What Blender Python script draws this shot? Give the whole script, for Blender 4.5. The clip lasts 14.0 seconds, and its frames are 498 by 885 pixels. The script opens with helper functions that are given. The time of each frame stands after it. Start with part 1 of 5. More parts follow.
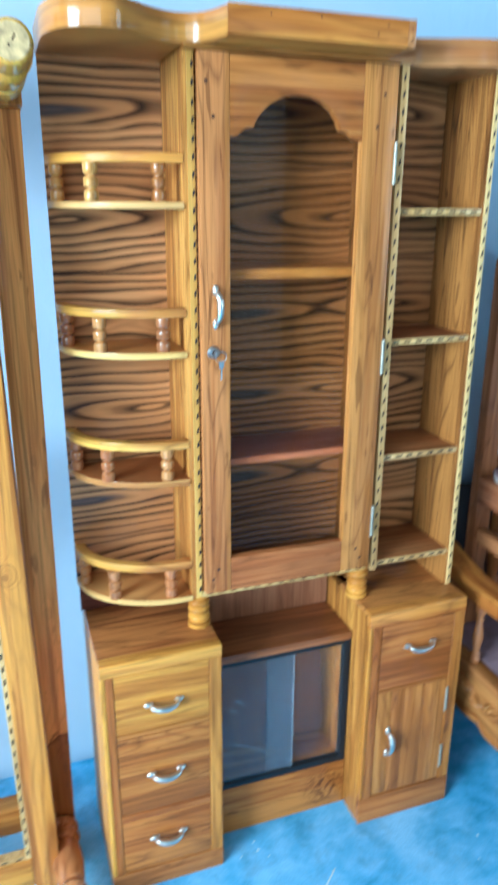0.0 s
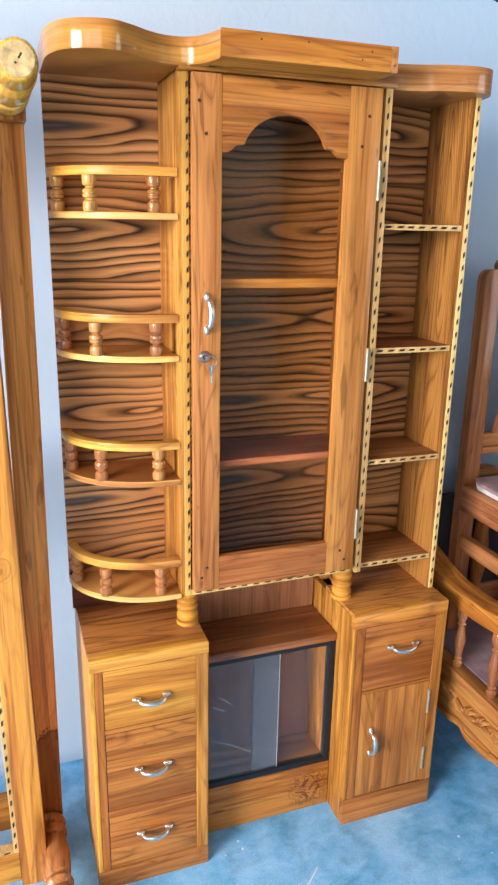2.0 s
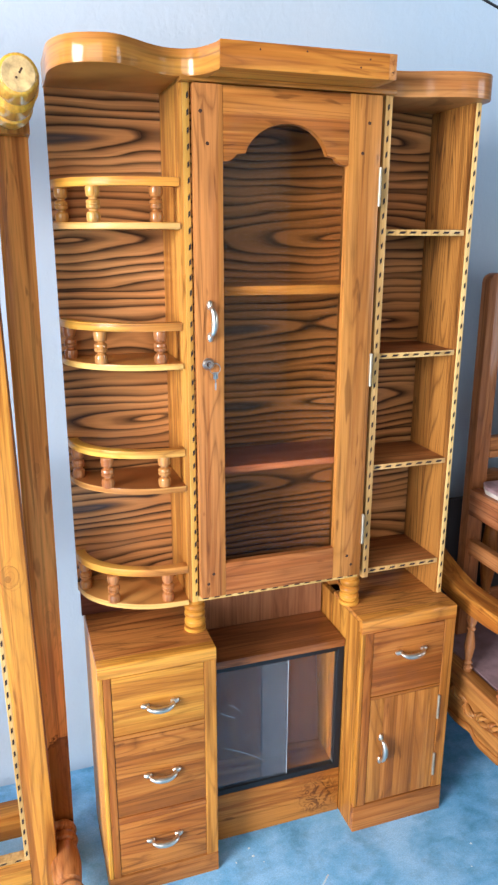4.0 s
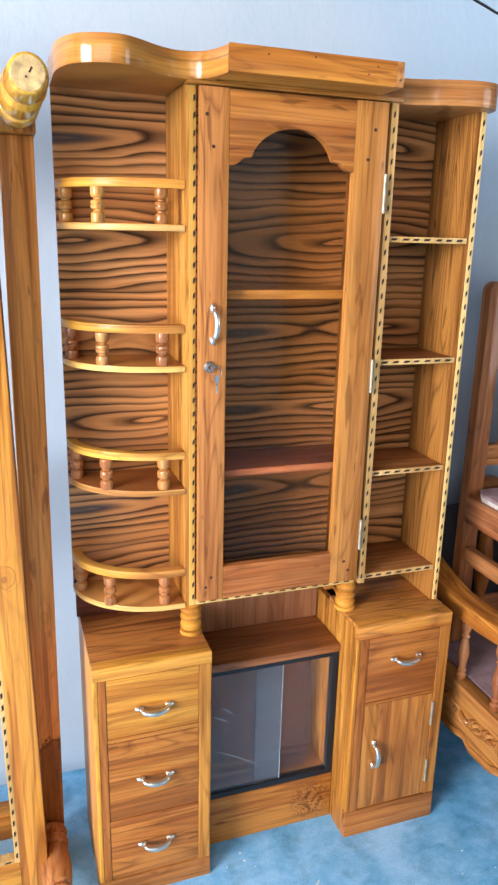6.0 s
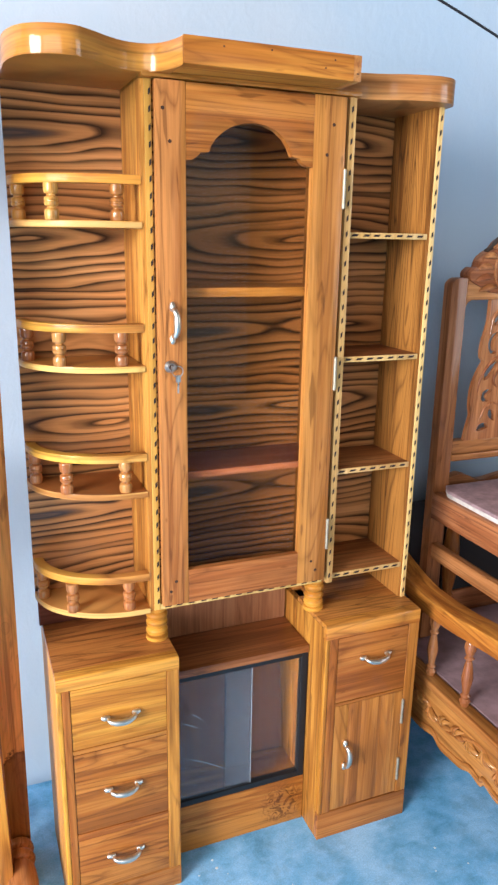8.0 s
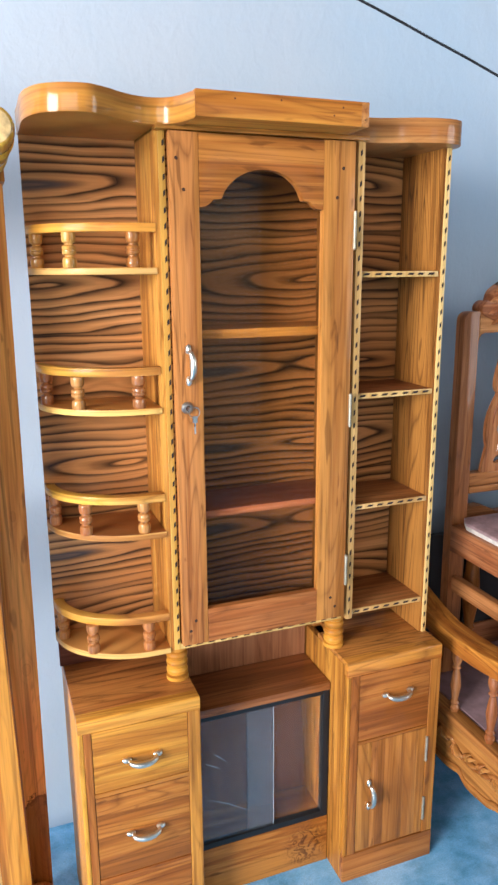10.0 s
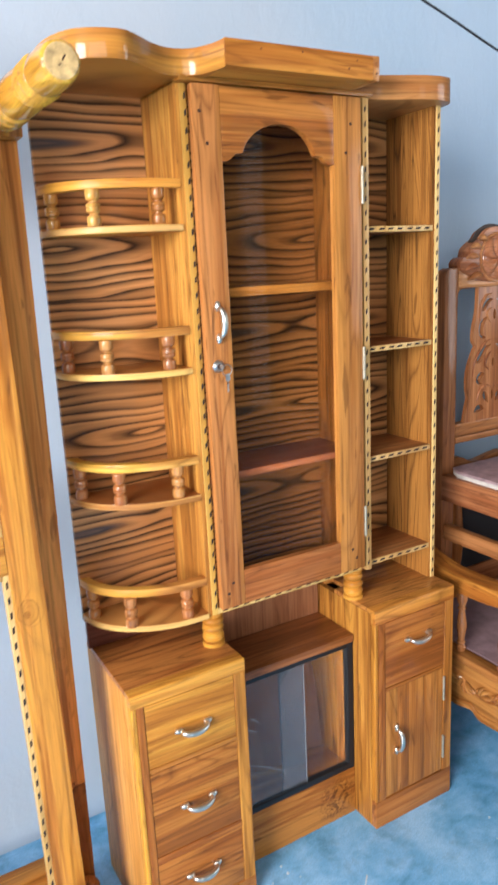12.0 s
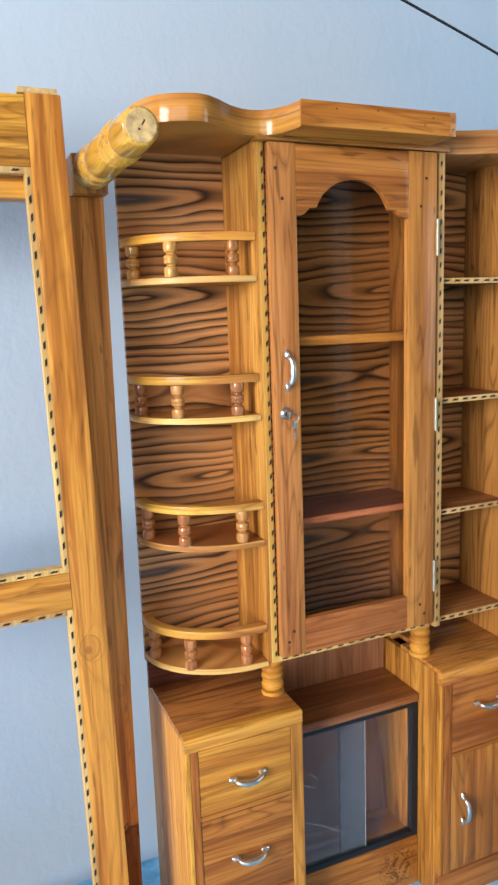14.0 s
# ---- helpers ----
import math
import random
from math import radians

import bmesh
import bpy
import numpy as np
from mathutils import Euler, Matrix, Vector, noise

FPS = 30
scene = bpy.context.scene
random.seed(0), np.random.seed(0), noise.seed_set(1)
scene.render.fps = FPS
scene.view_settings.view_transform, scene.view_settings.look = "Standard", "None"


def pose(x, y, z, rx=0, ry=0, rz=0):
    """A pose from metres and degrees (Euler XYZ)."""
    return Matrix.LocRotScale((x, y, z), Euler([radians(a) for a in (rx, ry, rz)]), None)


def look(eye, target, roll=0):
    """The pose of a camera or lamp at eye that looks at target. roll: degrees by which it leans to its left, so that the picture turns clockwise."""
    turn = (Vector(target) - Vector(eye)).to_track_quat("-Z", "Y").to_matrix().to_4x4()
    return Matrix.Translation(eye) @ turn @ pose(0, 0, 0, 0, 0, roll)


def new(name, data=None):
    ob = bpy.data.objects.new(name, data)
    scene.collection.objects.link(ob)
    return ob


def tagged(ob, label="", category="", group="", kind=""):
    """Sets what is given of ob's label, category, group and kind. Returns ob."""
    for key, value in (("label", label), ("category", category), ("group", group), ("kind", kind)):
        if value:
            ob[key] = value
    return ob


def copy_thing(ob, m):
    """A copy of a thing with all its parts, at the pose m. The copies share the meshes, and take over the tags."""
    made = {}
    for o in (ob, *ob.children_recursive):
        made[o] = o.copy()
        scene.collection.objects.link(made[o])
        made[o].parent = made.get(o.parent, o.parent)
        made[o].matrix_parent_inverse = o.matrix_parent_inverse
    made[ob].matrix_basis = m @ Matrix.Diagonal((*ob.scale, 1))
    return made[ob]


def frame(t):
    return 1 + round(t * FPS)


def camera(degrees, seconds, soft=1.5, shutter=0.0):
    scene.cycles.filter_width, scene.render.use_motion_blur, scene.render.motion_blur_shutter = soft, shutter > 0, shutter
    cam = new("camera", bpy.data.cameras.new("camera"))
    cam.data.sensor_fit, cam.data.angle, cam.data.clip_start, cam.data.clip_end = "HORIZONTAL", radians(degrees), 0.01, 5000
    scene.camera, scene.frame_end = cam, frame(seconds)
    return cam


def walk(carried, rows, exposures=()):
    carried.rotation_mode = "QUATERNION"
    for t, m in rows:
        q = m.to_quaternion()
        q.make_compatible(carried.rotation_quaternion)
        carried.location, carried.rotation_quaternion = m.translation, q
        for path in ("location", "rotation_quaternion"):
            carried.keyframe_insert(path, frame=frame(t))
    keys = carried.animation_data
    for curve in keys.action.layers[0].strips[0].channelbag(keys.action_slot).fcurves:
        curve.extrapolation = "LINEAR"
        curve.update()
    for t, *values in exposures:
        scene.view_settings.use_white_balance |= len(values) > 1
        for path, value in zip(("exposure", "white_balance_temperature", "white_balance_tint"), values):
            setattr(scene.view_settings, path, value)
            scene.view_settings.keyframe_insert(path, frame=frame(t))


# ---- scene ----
cam = camera(38.3, 14.0, soft=2.4, shutter=0.5)
PATH = [
    (0, (-0.426, -1.327, 1.523), (0.202, 0.464, 0.894), 0.3),
    (0.2, (-0.458, -1.346, 1.524), (0.232, 0.454, 0.990), 2.3),
    (0.3, (-0.453, -1.354, 1.531), (0.219, 0.458, 1.015), 2.7),
    (0.5, (-0.437, -1.38, 1.521), (0.191, 0.458, 1.047), 2.8),
    (1, (-0.442, -1.375, 1.513), (0.21, 0.441, 0.987), 2.6),
    (1.5, (-0.433, -1.38, 1.512), (0.225, 0.428, 0.966), 1.3),
    (2, (-0.433, -1.397, 1.503), (0.211, 0.408, 0.93), 1.1),
    (2.5, (-0.432, -1.399, 1.511), (0.2, 0.412, 0.946), 1.1),
    (3, (-0.45, -1.401, 1.505), (0.193, 0.412, 0.959), 0.9),
    (3.2, (-0.415, -1.41, 1.503), (0.189, 0.414, 0.946), -0.2),
    (5.3, (-0.432, -1.408, 1.502), (0.2, 0.41, 0.957), 0.8),
    (5.5, (-0.433, -1.402, 1.503), (0.195, 0.413, 0.945), 0.8),
    (6, (-0.435, -1.401, 1.506), (0.199, 0.415, 0.958), 1.4),
    (6.5, (-0.438, -1.4, 1.505), (0.204, 0.414, 0.959), 1.7),
    (7, (-0.433, -1.397, 1.499), (0.199, 0.412, 0.924), 1.1),
    (7.5, (-0.414, -1.383, 1.506), (0.282, 0.402, 0.931), 1.2),
    (8, (-0.419, -1.382, 1.497), (0.3, 0.404, 0.954), 1.0),
    (8.5, (-0.421, -1.382, 1.484), (0.258, 0.41, 0.913), 1.2),
    (8.7, (-0.426, -1.386, 1.483), (0.25, 0.412, 0.925), 1.3),
    (10.8, (-0.422, -1.385, 1.542), (0.281, 0.431, 1.087), -1.5),
    (11, (-0.446, -1.352, 1.528), (0.291, 0.444, 1.049), -1.9),
    (11.2, (-0.537, -1.304, 1.523), (0.432, 0.394, 1.103), -0.5),
    (11.4, (-0.627, -1.286, 1.488), (0.407, 0.394, 1.160), -1.4),
    (11.5, (-0.638, -1.295, 1.466), (0.321, 0.43, 1.14), -2.2),
    (11.7, (-0.664, -1.276, 1.476), (0.198, 0.477, 1.047), -4.5),
    (12, (-0.701, -1.281, 1.44), (0.26, 0.408, 0.967), -2.8),
    (12.3, (-0.749, -1.262, 1.428), (0.180, 0.435, 0.923), -2.9),
    (12.5, (-0.732, -1.273, 1.421), (0.163, 0.439, 0.902), -3.2),
    (13, (-0.739, -1.271, 1.419), (0.157, 0.438, 0.894), -3.1),
    (13.5, (-0.737, -1.277, 1.438), (0.151, 0.47, 1.039), -3.3),
    (14, (-0.671, -1.307, 1.446), (0.096, 0.508, 1.102), -2.0),
]
EXPOSURES = [(0.0, -0.02, 4520, -9), (0.5, -0.08, 5780, 7), (1.1, -0.03, 6220, 13), (8.7, -0.01, 6220, 13), (11.0, -0.17, 6460, 13), (11.5, -0.17, 6480, 12), (12.0, -0.18, 6320, 13), (13.2, -0.18, 6240, 12), (14.0, -0.44, 6180, 10)]
walk(cam, [(t, look(eye, target, roll)) for t, eye, target, roll in PATH], EXPOSURES)

# ---- light ----
world = bpy.data.worlds.new("sky")
scene.world = world
world.use_nodes = True
wn = world.node_tree
sky = wn.nodes.new("ShaderNodeTexSky")
sky.sky_type = "NISHITA"
sky.sun_disc = False
sky.sun_elevation = radians(50)
sky.sun_rotation = radians(11)
wn.links.new(sky.outputs[0], wn.nodes["Background"].inputs[0])
wn.nodes["Background"].inputs[1].default_value = 0.12


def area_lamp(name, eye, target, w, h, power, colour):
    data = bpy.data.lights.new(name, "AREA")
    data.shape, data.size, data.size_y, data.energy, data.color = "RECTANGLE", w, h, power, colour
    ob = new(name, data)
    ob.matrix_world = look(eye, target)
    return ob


# None of these openings is seen; they are placed to match the light.
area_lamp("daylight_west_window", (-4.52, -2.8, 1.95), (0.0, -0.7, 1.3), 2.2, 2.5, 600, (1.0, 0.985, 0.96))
area_lamp("daylight_shop_front", (-2.6, -4.9, 2.35), (-1.2, 0, 1.3), 3.0, 2.1, 90, (1.0, 0.985, 0.96))
area_lamp("daylight_shop_window", (1.72, -4.9, 1.45), (1.72, 0, 1.4), 0.74, 2.8, 6, (0.96, 0.98, 1.0))
area_lamp("daylight_narrow_window", (3.02, -4.9, 1.45), (3.02, 0, 1.4), 0.22, 2.8, 3.0, (0.96, 0.98, 1.0))

# Added fill that lifts the wall and chairs east of the cabinet.
area_lamp("daylight_east_window", (4.12, -3.1, 2.0), (0.9, 0.2, 1.4), 1.8, 2.2, 72, (0.90, 0.96, 1.0))

sun = bpy.data.lights.new("sun", "SUN")
sun.energy, sun.angle, sun.color = 2.0, radians(0.6), (1.0, 0.95, 0.88)
sun_ob = new("sun", sun)
sun_ob.matrix_world = look((1, 5, 7), (0, 0, 0))


# ---- materials ----
class Nodes:
    def __init__(self, name):
        self.mat = bpy.data.materials.new(name)
        self.mat.use_nodes = True
        self.tree = self.mat.node_tree
        self.bsdf = self.tree.nodes["Principled BSDF"]

    def add(self, kind, **values):
        n = self.tree.nodes.new(kind)
        for key, v in values.items():
            setattr(n, key, v)
        return n

    def put(self, node, **values):
        for key, v in values.items():
            node.inputs[key.replace("_", " ")].default_value = v
        return node

    def link(self, a, b):
        self.tree.links.new(a, b)

    def math(self, op, a, b=0.0, c=0.0, clamp=False):
        n = self.add("ShaderNodeMath", operation=op, use_clamp=clamp)
        for i, v in enumerate((a, b, c)):
            if isinstance(v, (int, float)):
                n.inputs[i].default_value = v
            else:
                self.link(v, n.inputs[i])
        return n.outputs[0]

    def coords(self, scale=(1, 1, 1), shift=True):
        tc = self.add("ShaderNodeTexCoord")
        out = tc.outputs["Object"]
        if shift:
            info = self.add("ShaderNodeObjectInfo")
            k = self.add("ShaderNodeVectorMath", operation="SCALE")
            k.inputs[0].default_value = (7.3, 5.1, 9.7)
            self.link(info.outputs["Random"], k.inputs["Scale"])
            s = self.add("ShaderNodeVectorMath", operation="ADD")
            self.link(out, s.inputs[0])
            self.link(k.outputs[0], s.inputs[1])
            out = s.outputs[0]
        return self.scaled(out, scale)

    def scaled(self, v, scale):
        m = self.add("ShaderNodeMapping")
        m.inputs["Scale"].default_value = scale
        self.link(v, m.inputs["Vector"])
        return m.outputs[0]

    def noise(self, vec, scale=1.0, detail=3.0, rough=0.5, distortion=0.0):
        n = self.add("ShaderNodeTexNoise")
        self.put(n, Scale=scale, Detail=detail, Roughness=rough, Distortion=distortion)
        self.link(vec, n.inputs["Vector"])
        return n.outputs["Fac"]

    def ramp(self, fac, stops):
        r = self.add("ShaderNodeValToRGB")
        e = r.color_ramp.elements
        while len(e) < len(stops):
            e.new(0.5)
        for el, (p, c) in zip(e, stops):
            el.position, el.color = p, (*c, 1.0) if len(c) == 3 else c
        self.link(fac, r.inputs[0])
        return r.outputs[0]

    def mix(self, fac, a, b, blend="MIX"):
        n = self.add("ShaderNodeMix", data_type="RGBA", blend_type=blend)
        for sock, v in ((n.inputs["Factor"], fac), (n.inputs["A"], a), (n.inputs["B"], b)):
            if isinstance(v, (int, float)):
                sock.default_value = v
            elif isinstance(v, tuple):
                sock.default_value = (*v, 1.0)
            else:
                self.link(v, sock)
        return n.outputs["Result"]

    def bump(self, height, strength=0.2, distance=0.001):
        b = self.add("ShaderNodeBump")
        b.inputs["Strength"].default_value, b.inputs["Distance"].default_value = strength, distance
        self.link(height, b.inputs["Height"])
        self.link(b.outputs[0], self.bsdf.inputs["Normal"])

    def finish(self, colour=None, rough=None, metal=0.0, coat=0.0, coat_rough=0.1):
        for key, v in (("Base Color", colour), ("Roughness", rough)):
            if v is None:
                continue
            if isinstance(v, (int, float)):
                self.bsdf.inputs[key].default_value = v
            elif isinstance(v, tuple):
                self.bsdf.inputs[key].default_value = (*v, 1.0)
            else:
                self.link(v, self.bsdf.inputs[key])
        self.bsdf.inputs["Metallic"].default_value = metal
        self.bsdf.inputs["Coat Weight"].default_value = coat
        self.bsdf.inputs["Coat Roughness"].default_value = coat_rough
        return self.mat


def along(axis, lengthwise, across):
    return tuple(lengthwise if a in axis else across for a in "xyz")


def teak(name, axis, light=(0.47, 0.178, 0.028), mid=(0.335, 0.107, 0.0145), dark=(0.070, 0.019, 0.0045), rings=19.0, rough=0.42, coat=0.28, knots=(), spread=0.9, burl=None, gloss=0.12, sap=None, ink=0.48):
    """Varnished plain-sawn teak, the grain running along one axis."""
    m = Nodes(name)
    v = m.coords(along(axis, 0.7, 7.0))
    base = m.noise(v, 1.0, 2.5, 0.45, 0.45)
    dusk = None
    if knots:
        tc = m.add("ShaderNodeTexCoord")
        sep = m.add("ShaderNodeSeparateXYZ")
        m.link(tc.outputs["Object"], sep.inputs[0])
        for kx, kz, rx, rz, amp, deep, fill in knots:
            dx = m.math("POWER", m.math("ABSOLUTE", m.math("DIVIDE", m.math("SUBTRACT", sep.outputs["X"], kx), rx)), 2.0)
            dz = m.math("POWER", m.math("ABSOLUTE", m.math("DIVIDE", m.math("SUBTRACT", sep.outputs["Z"], kz), rz)), 2.0)
            g = m.math("POWER", 2.718, m.math("MULTIPLY", m.math("ADD", dx, dz), -1.0))
            base = m.math("MULTIPLY_ADD", g, amp, base)
            wob = m.math("SUBTRACT", m.noise(tc.outputs["Object"], 55.0, 3.0, 0.6), 0.5)
            rr = m.math("MULTIPLY", m.math("MULTIPLY_ADD", wob, 0.9, m.math("ADD", dx, dz)), 0.5)
            g = m.math("MULTIPLY", m.ramp(rr, [(0.0, (fill,) * 3), (0.36, (fill,) * 3), (0.47, (1.0,) * 3), (0.52, (0.0,) * 3)]), deep)
            dusk = g if dusk is None else m.math("MAXIMUM", dusk, g)
    broad = m.noise(m.scaled(v, (0.6, 0.6, 0.6)), 1.3, 2.0)
    ring = m.math("PINGPONG", m.math("MULTIPLY", base, rings), 0.5)
    line = m.ramp(ring, [(0.0, (0.0,) * 3), (0.06, (0.45,) * 3), (0.20, (1.0,) * 3)])
    patch = m.ramp(m.noise(m.scaled(v, (0.8, 0.8, 0.8)), 1.0, 2.0), [(0.38, (0.22,) * 3), (0.58, (1.0,) * 3)])
    fibre = m.noise(m.coords(along(axis, 6.0, 170.0)), 1.0, 3.0, 0.6)
    streak = m.noise(m.coords(along(axis, 1.5, 34.0)), 1.0, 4.0, 0.58, 0.8)
    tone = m.math("ADD", m.math("MULTIPLY", broad, 0.40), m.math("MULTIPLY", streak, 0.70))
    low = tuple(0.4 * d + 0.6 * c for d, c in zip(dark, mid))
    col = m.ramp(tone, [(0.515 - 0.150 * spread, low), (0.515, mid), (0.515 + 0.13 * spread, light)])
    col = m.mix(m.math("MULTIPLY", patch, ink), col, m.mix(line, dark, col))
    if sap:
        way, edge, soft, tint = sap
        tc = m.add("ShaderNodeTexCoord")
        sep = m.add("ShaderNodeSeparateXYZ")
        m.link(tc.outputs["Object"], sep.inputs[0])
        wander = m.math("SUBTRACT", m.noise(m.coords(along(axis, 2.2, 14.0)), 1.0, 3.0, 0.55, 0.5), 0.5)
        reach = m.math("MULTIPLY_ADD", wander, 2.2, m.math("DIVIDE", m.math("SUBTRACT", sep.outputs[way.strip("-").upper()], edge), soft))
        side = (0.9, 0.0) if "-" in way else (0.0, 0.9)
        col = m.mix(m.ramp(m.math("MULTIPLY_ADD", reach, 0.5, 0.5), [(0.25, (side[0],) * 3), (0.75, (side[1],) * 3)]), col, m.mix(0.36, col, tint))
    if burl:
        tc = m.add("ShaderNodeTexCoord")
        away = m.add("ShaderNodeVectorMath", operation="DISTANCE")
        m.link(m.scaled(tc.outputs["Object"], (1.0, 0.0, 1.0)), away.inputs[0])
        away.inputs[1].default_value = (burl[0], 0.0, burl[1])
        near = m.ramp(m.math("DIVIDE", away.outputs["Value"], burl[2]), [(0.5, (1.0,) * 3), (1.0, (0.0,) * 3)])
        swirl = m.math("PINGPONG", m.math("MULTIPLY", m.noise(tc.outputs["Object"], 36.0, 1.0, 0.4, 0.6), 6.0), 0.5)
        col = m.mix(m.math("MULTIPLY", near, m.ramp(swirl, [(0.05, (0.75,) * 3), (0.32, (0.0,) * 3)])), col, dark)
    if dusk is not None:
        col = m.mix(dusk, col, dark)
    fleck = m.noise(m.coords(along(axis, 9.0, 55.0)), 1.0, 2.0, 0.5, 0.6)
    col = m.mix(m.math("MULTIPLY", m.ramp(fleck, [(0.64, (0.0,) * 3), (0.71, (1.0,) * 3)]), 0.50), col, dark)
    pore = m.noise(m.coords(along(axis, 2.2, 120.0)), 1.0, 2.0, 0.5, 0.4)
    col = m.mix(m.math("MULTIPLY", m.ramp(pore, [(0.31, (1.0,) * 3), (0.43, (0.0,) * 3)]), 0.46), col, dark)
    col = m.mix(0.36, col, m.ramp(fibre, [(0.30, (0.40,) * 3), (0.50, (1.0,) * 3), (0.68, (1.28,) * 3)]), "MULTIPLY")
    info = m.add("ShaderNodeObjectInfo")
    hue = m.add("ShaderNodeHueSaturation")
    m.link(m.math("MULTIPLY_ADD", info.outputs["Random"], 0.014, 0.493), hue.inputs["Hue"])
    m.link(m.math("MULTIPLY_ADD", info.outputs["Random"], 0.2, 0.91), hue.inputs["Value"])
    hue.inputs["Saturation"].default_value = 0.984
    m.link(col, hue.inputs["Color"])
    smear = m.noise(m.coords((3, 3, 3)), 2.0, 3.0)
    m.bump(m.math("ADD", m.math("MULTIPLY", fibre, 0.5), m.math("MULTIPLY", smear, 0.8)), 0.10, 0.0012)
    m.bsdf.inputs["Specular IOR Level"].default_value = 0.08
    return m.finish(hue.outputs[0], m.math("MULTIPLY_ADD", smear, 0.2, rough - 0.1), coat=coat, coat_rough=gloss)


def zebra_veneer():
    """Striped veneer: bands lying across, bent into eyes where the figure swells."""
    m = Nodes("zebra_veneer")
    tc = m.add("ShaderNodeTexCoord")
    sep = m.add("ShaderNodeSeparateXYZ")
    m.link(tc.outputs["Object"], sep.inputs[0])
    x, z = m.math("ADD", sep.outputs["X"], 0.14), m.math("ADD", sep.outputs["Z"], 0.62)
    obj = tc.outputs["Object"]
    z = m.math("MULTIPLY_ADD", m.math("SUBTRACT", m.noise(m.scaled(obj, (2.6, 1.0, 4.0)), 1.0, 2.0, 0.45), 0.5), 0.050, z)
    z = m.math("MULTIPLY_ADD", m.math("SUBTRACT", m.noise(m.scaled(obj, (5.0, 1.0, 34.0)), 1.0, 2.0, 0.5), 0.5), 0.016, z)
    z = m.math("MULTIPLY_ADD", x, -0.02, z)
    # the same flitch was laid again and again: its hearts return every fifth of a metre
    hearts = [(-0.30, 1.703, 1), (0.13, 1.699, 0), (0.46, 1.699, 0), (-0.28, 1.499, 0), (0.34, 1.497, 0), (-0.38, 1.297, 0), (0.085, 1.289, 1), (0.46, 1.297, 0),
              (-0.125, 1.106, 0), (0.075, 1.106, 1), (0.345, 1.103, 0), (-0.30, 0.900, 1), (0.055, 0.904, 1), (0.45, 0.908, 0), (0.12, 0.70, 0)]
    f = core = None
    for hx, hz, grey in hearts:
        dx = m.math("DIVIDE", m.math("SUBTRACT", x, hx), 7.5)
        dz = m.math("SUBTRACT", z, hz)
        d = m.math("SQRT", m.math("MULTIPLY_ADD", dx, dx, m.math("MULTIPLY", dz, dz)))
        f = d if f is None else m.math("SMOOTH_MIN", f, d, 0.012)
        if grey:
            core = d if core is None else m.math("MINIMUM", core, d)
    f = m.math("MULTIPLY", f, 57.0)
    f = m.math("MULTIPLY_ADD", m.noise(m.scaled(obj, (1.4, 1.0, 16.0)), 1.0, 2.0), 1.3, f)
    ring = m.math("FRACT", f)
    weight = m.noise(m.scaled(obj, (2.0, 1.0, 11.0)), 1.0, 2.0)
    pale = m.ramp(ring, [(0.0, (0.0,) * 3), (0.06, (0.10,) * 3), (0.30, (0.56,) * 3), (0.60, (1.0,) * 3), (0.86, (0.85,) * 3), (0.97, (0.10,) * 3)])
    pale = m.math("ADD", pale, m.math("MULTIPLY", m.ramp(weight, [(0.48, (0.0,) * 3), (0.70, (1.0,) * 3)]), 0.42), clamp=True)
    warm = m.ramp(m.noise(m.scaled(obj, (1.5, 1.0, 7.0)), 1.0, 2.0), [(0.3, (0.37, 0.146, 0.042)), (0.52, (0.53, 0.228, 0.072)), (0.72, (0.66, 0.322, 0.120))])
    col = m.mix(pale, (0.021, 0.0102, 0.0062), warm)
    fine = m.math("PINGPONG", m.math("MULTIPLY", f, 1.55), 0.5)
    col = m.mix(m.math("MULTIPLY", m.ramp(fine, [(0.0, (1.0,) * 3), (0.16, (0.0,) * 3)]), 0.25), col, (0.10, 0.042, 0.018))
    col = m.mix(m.math("MULTIPLY", m.ramp(core, [(0.007, (1.0,) * 3), (0.014, (0.0,) * 3)]), 0.85), col, (0.098, 0.074, 0.066))
    fibre = m.noise(m.scaled(obj, (7.0, 60.0, 200.0)), 1.0, 3.0, 0.6)
    col = m.mix(0.3, col, m.ramp(fibre, [(0.3, (0.6,) * 3), (0.65, (1.15,) * 3)]), "MULTIPLY")
    m.bump(fibre, 0.08, 0.001)
    m.bsdf.inputs["Specular IOR Level"].default_value = 0.08
    return m.finish(col, 0.42, coat=0.28, coat_rough=0.18)


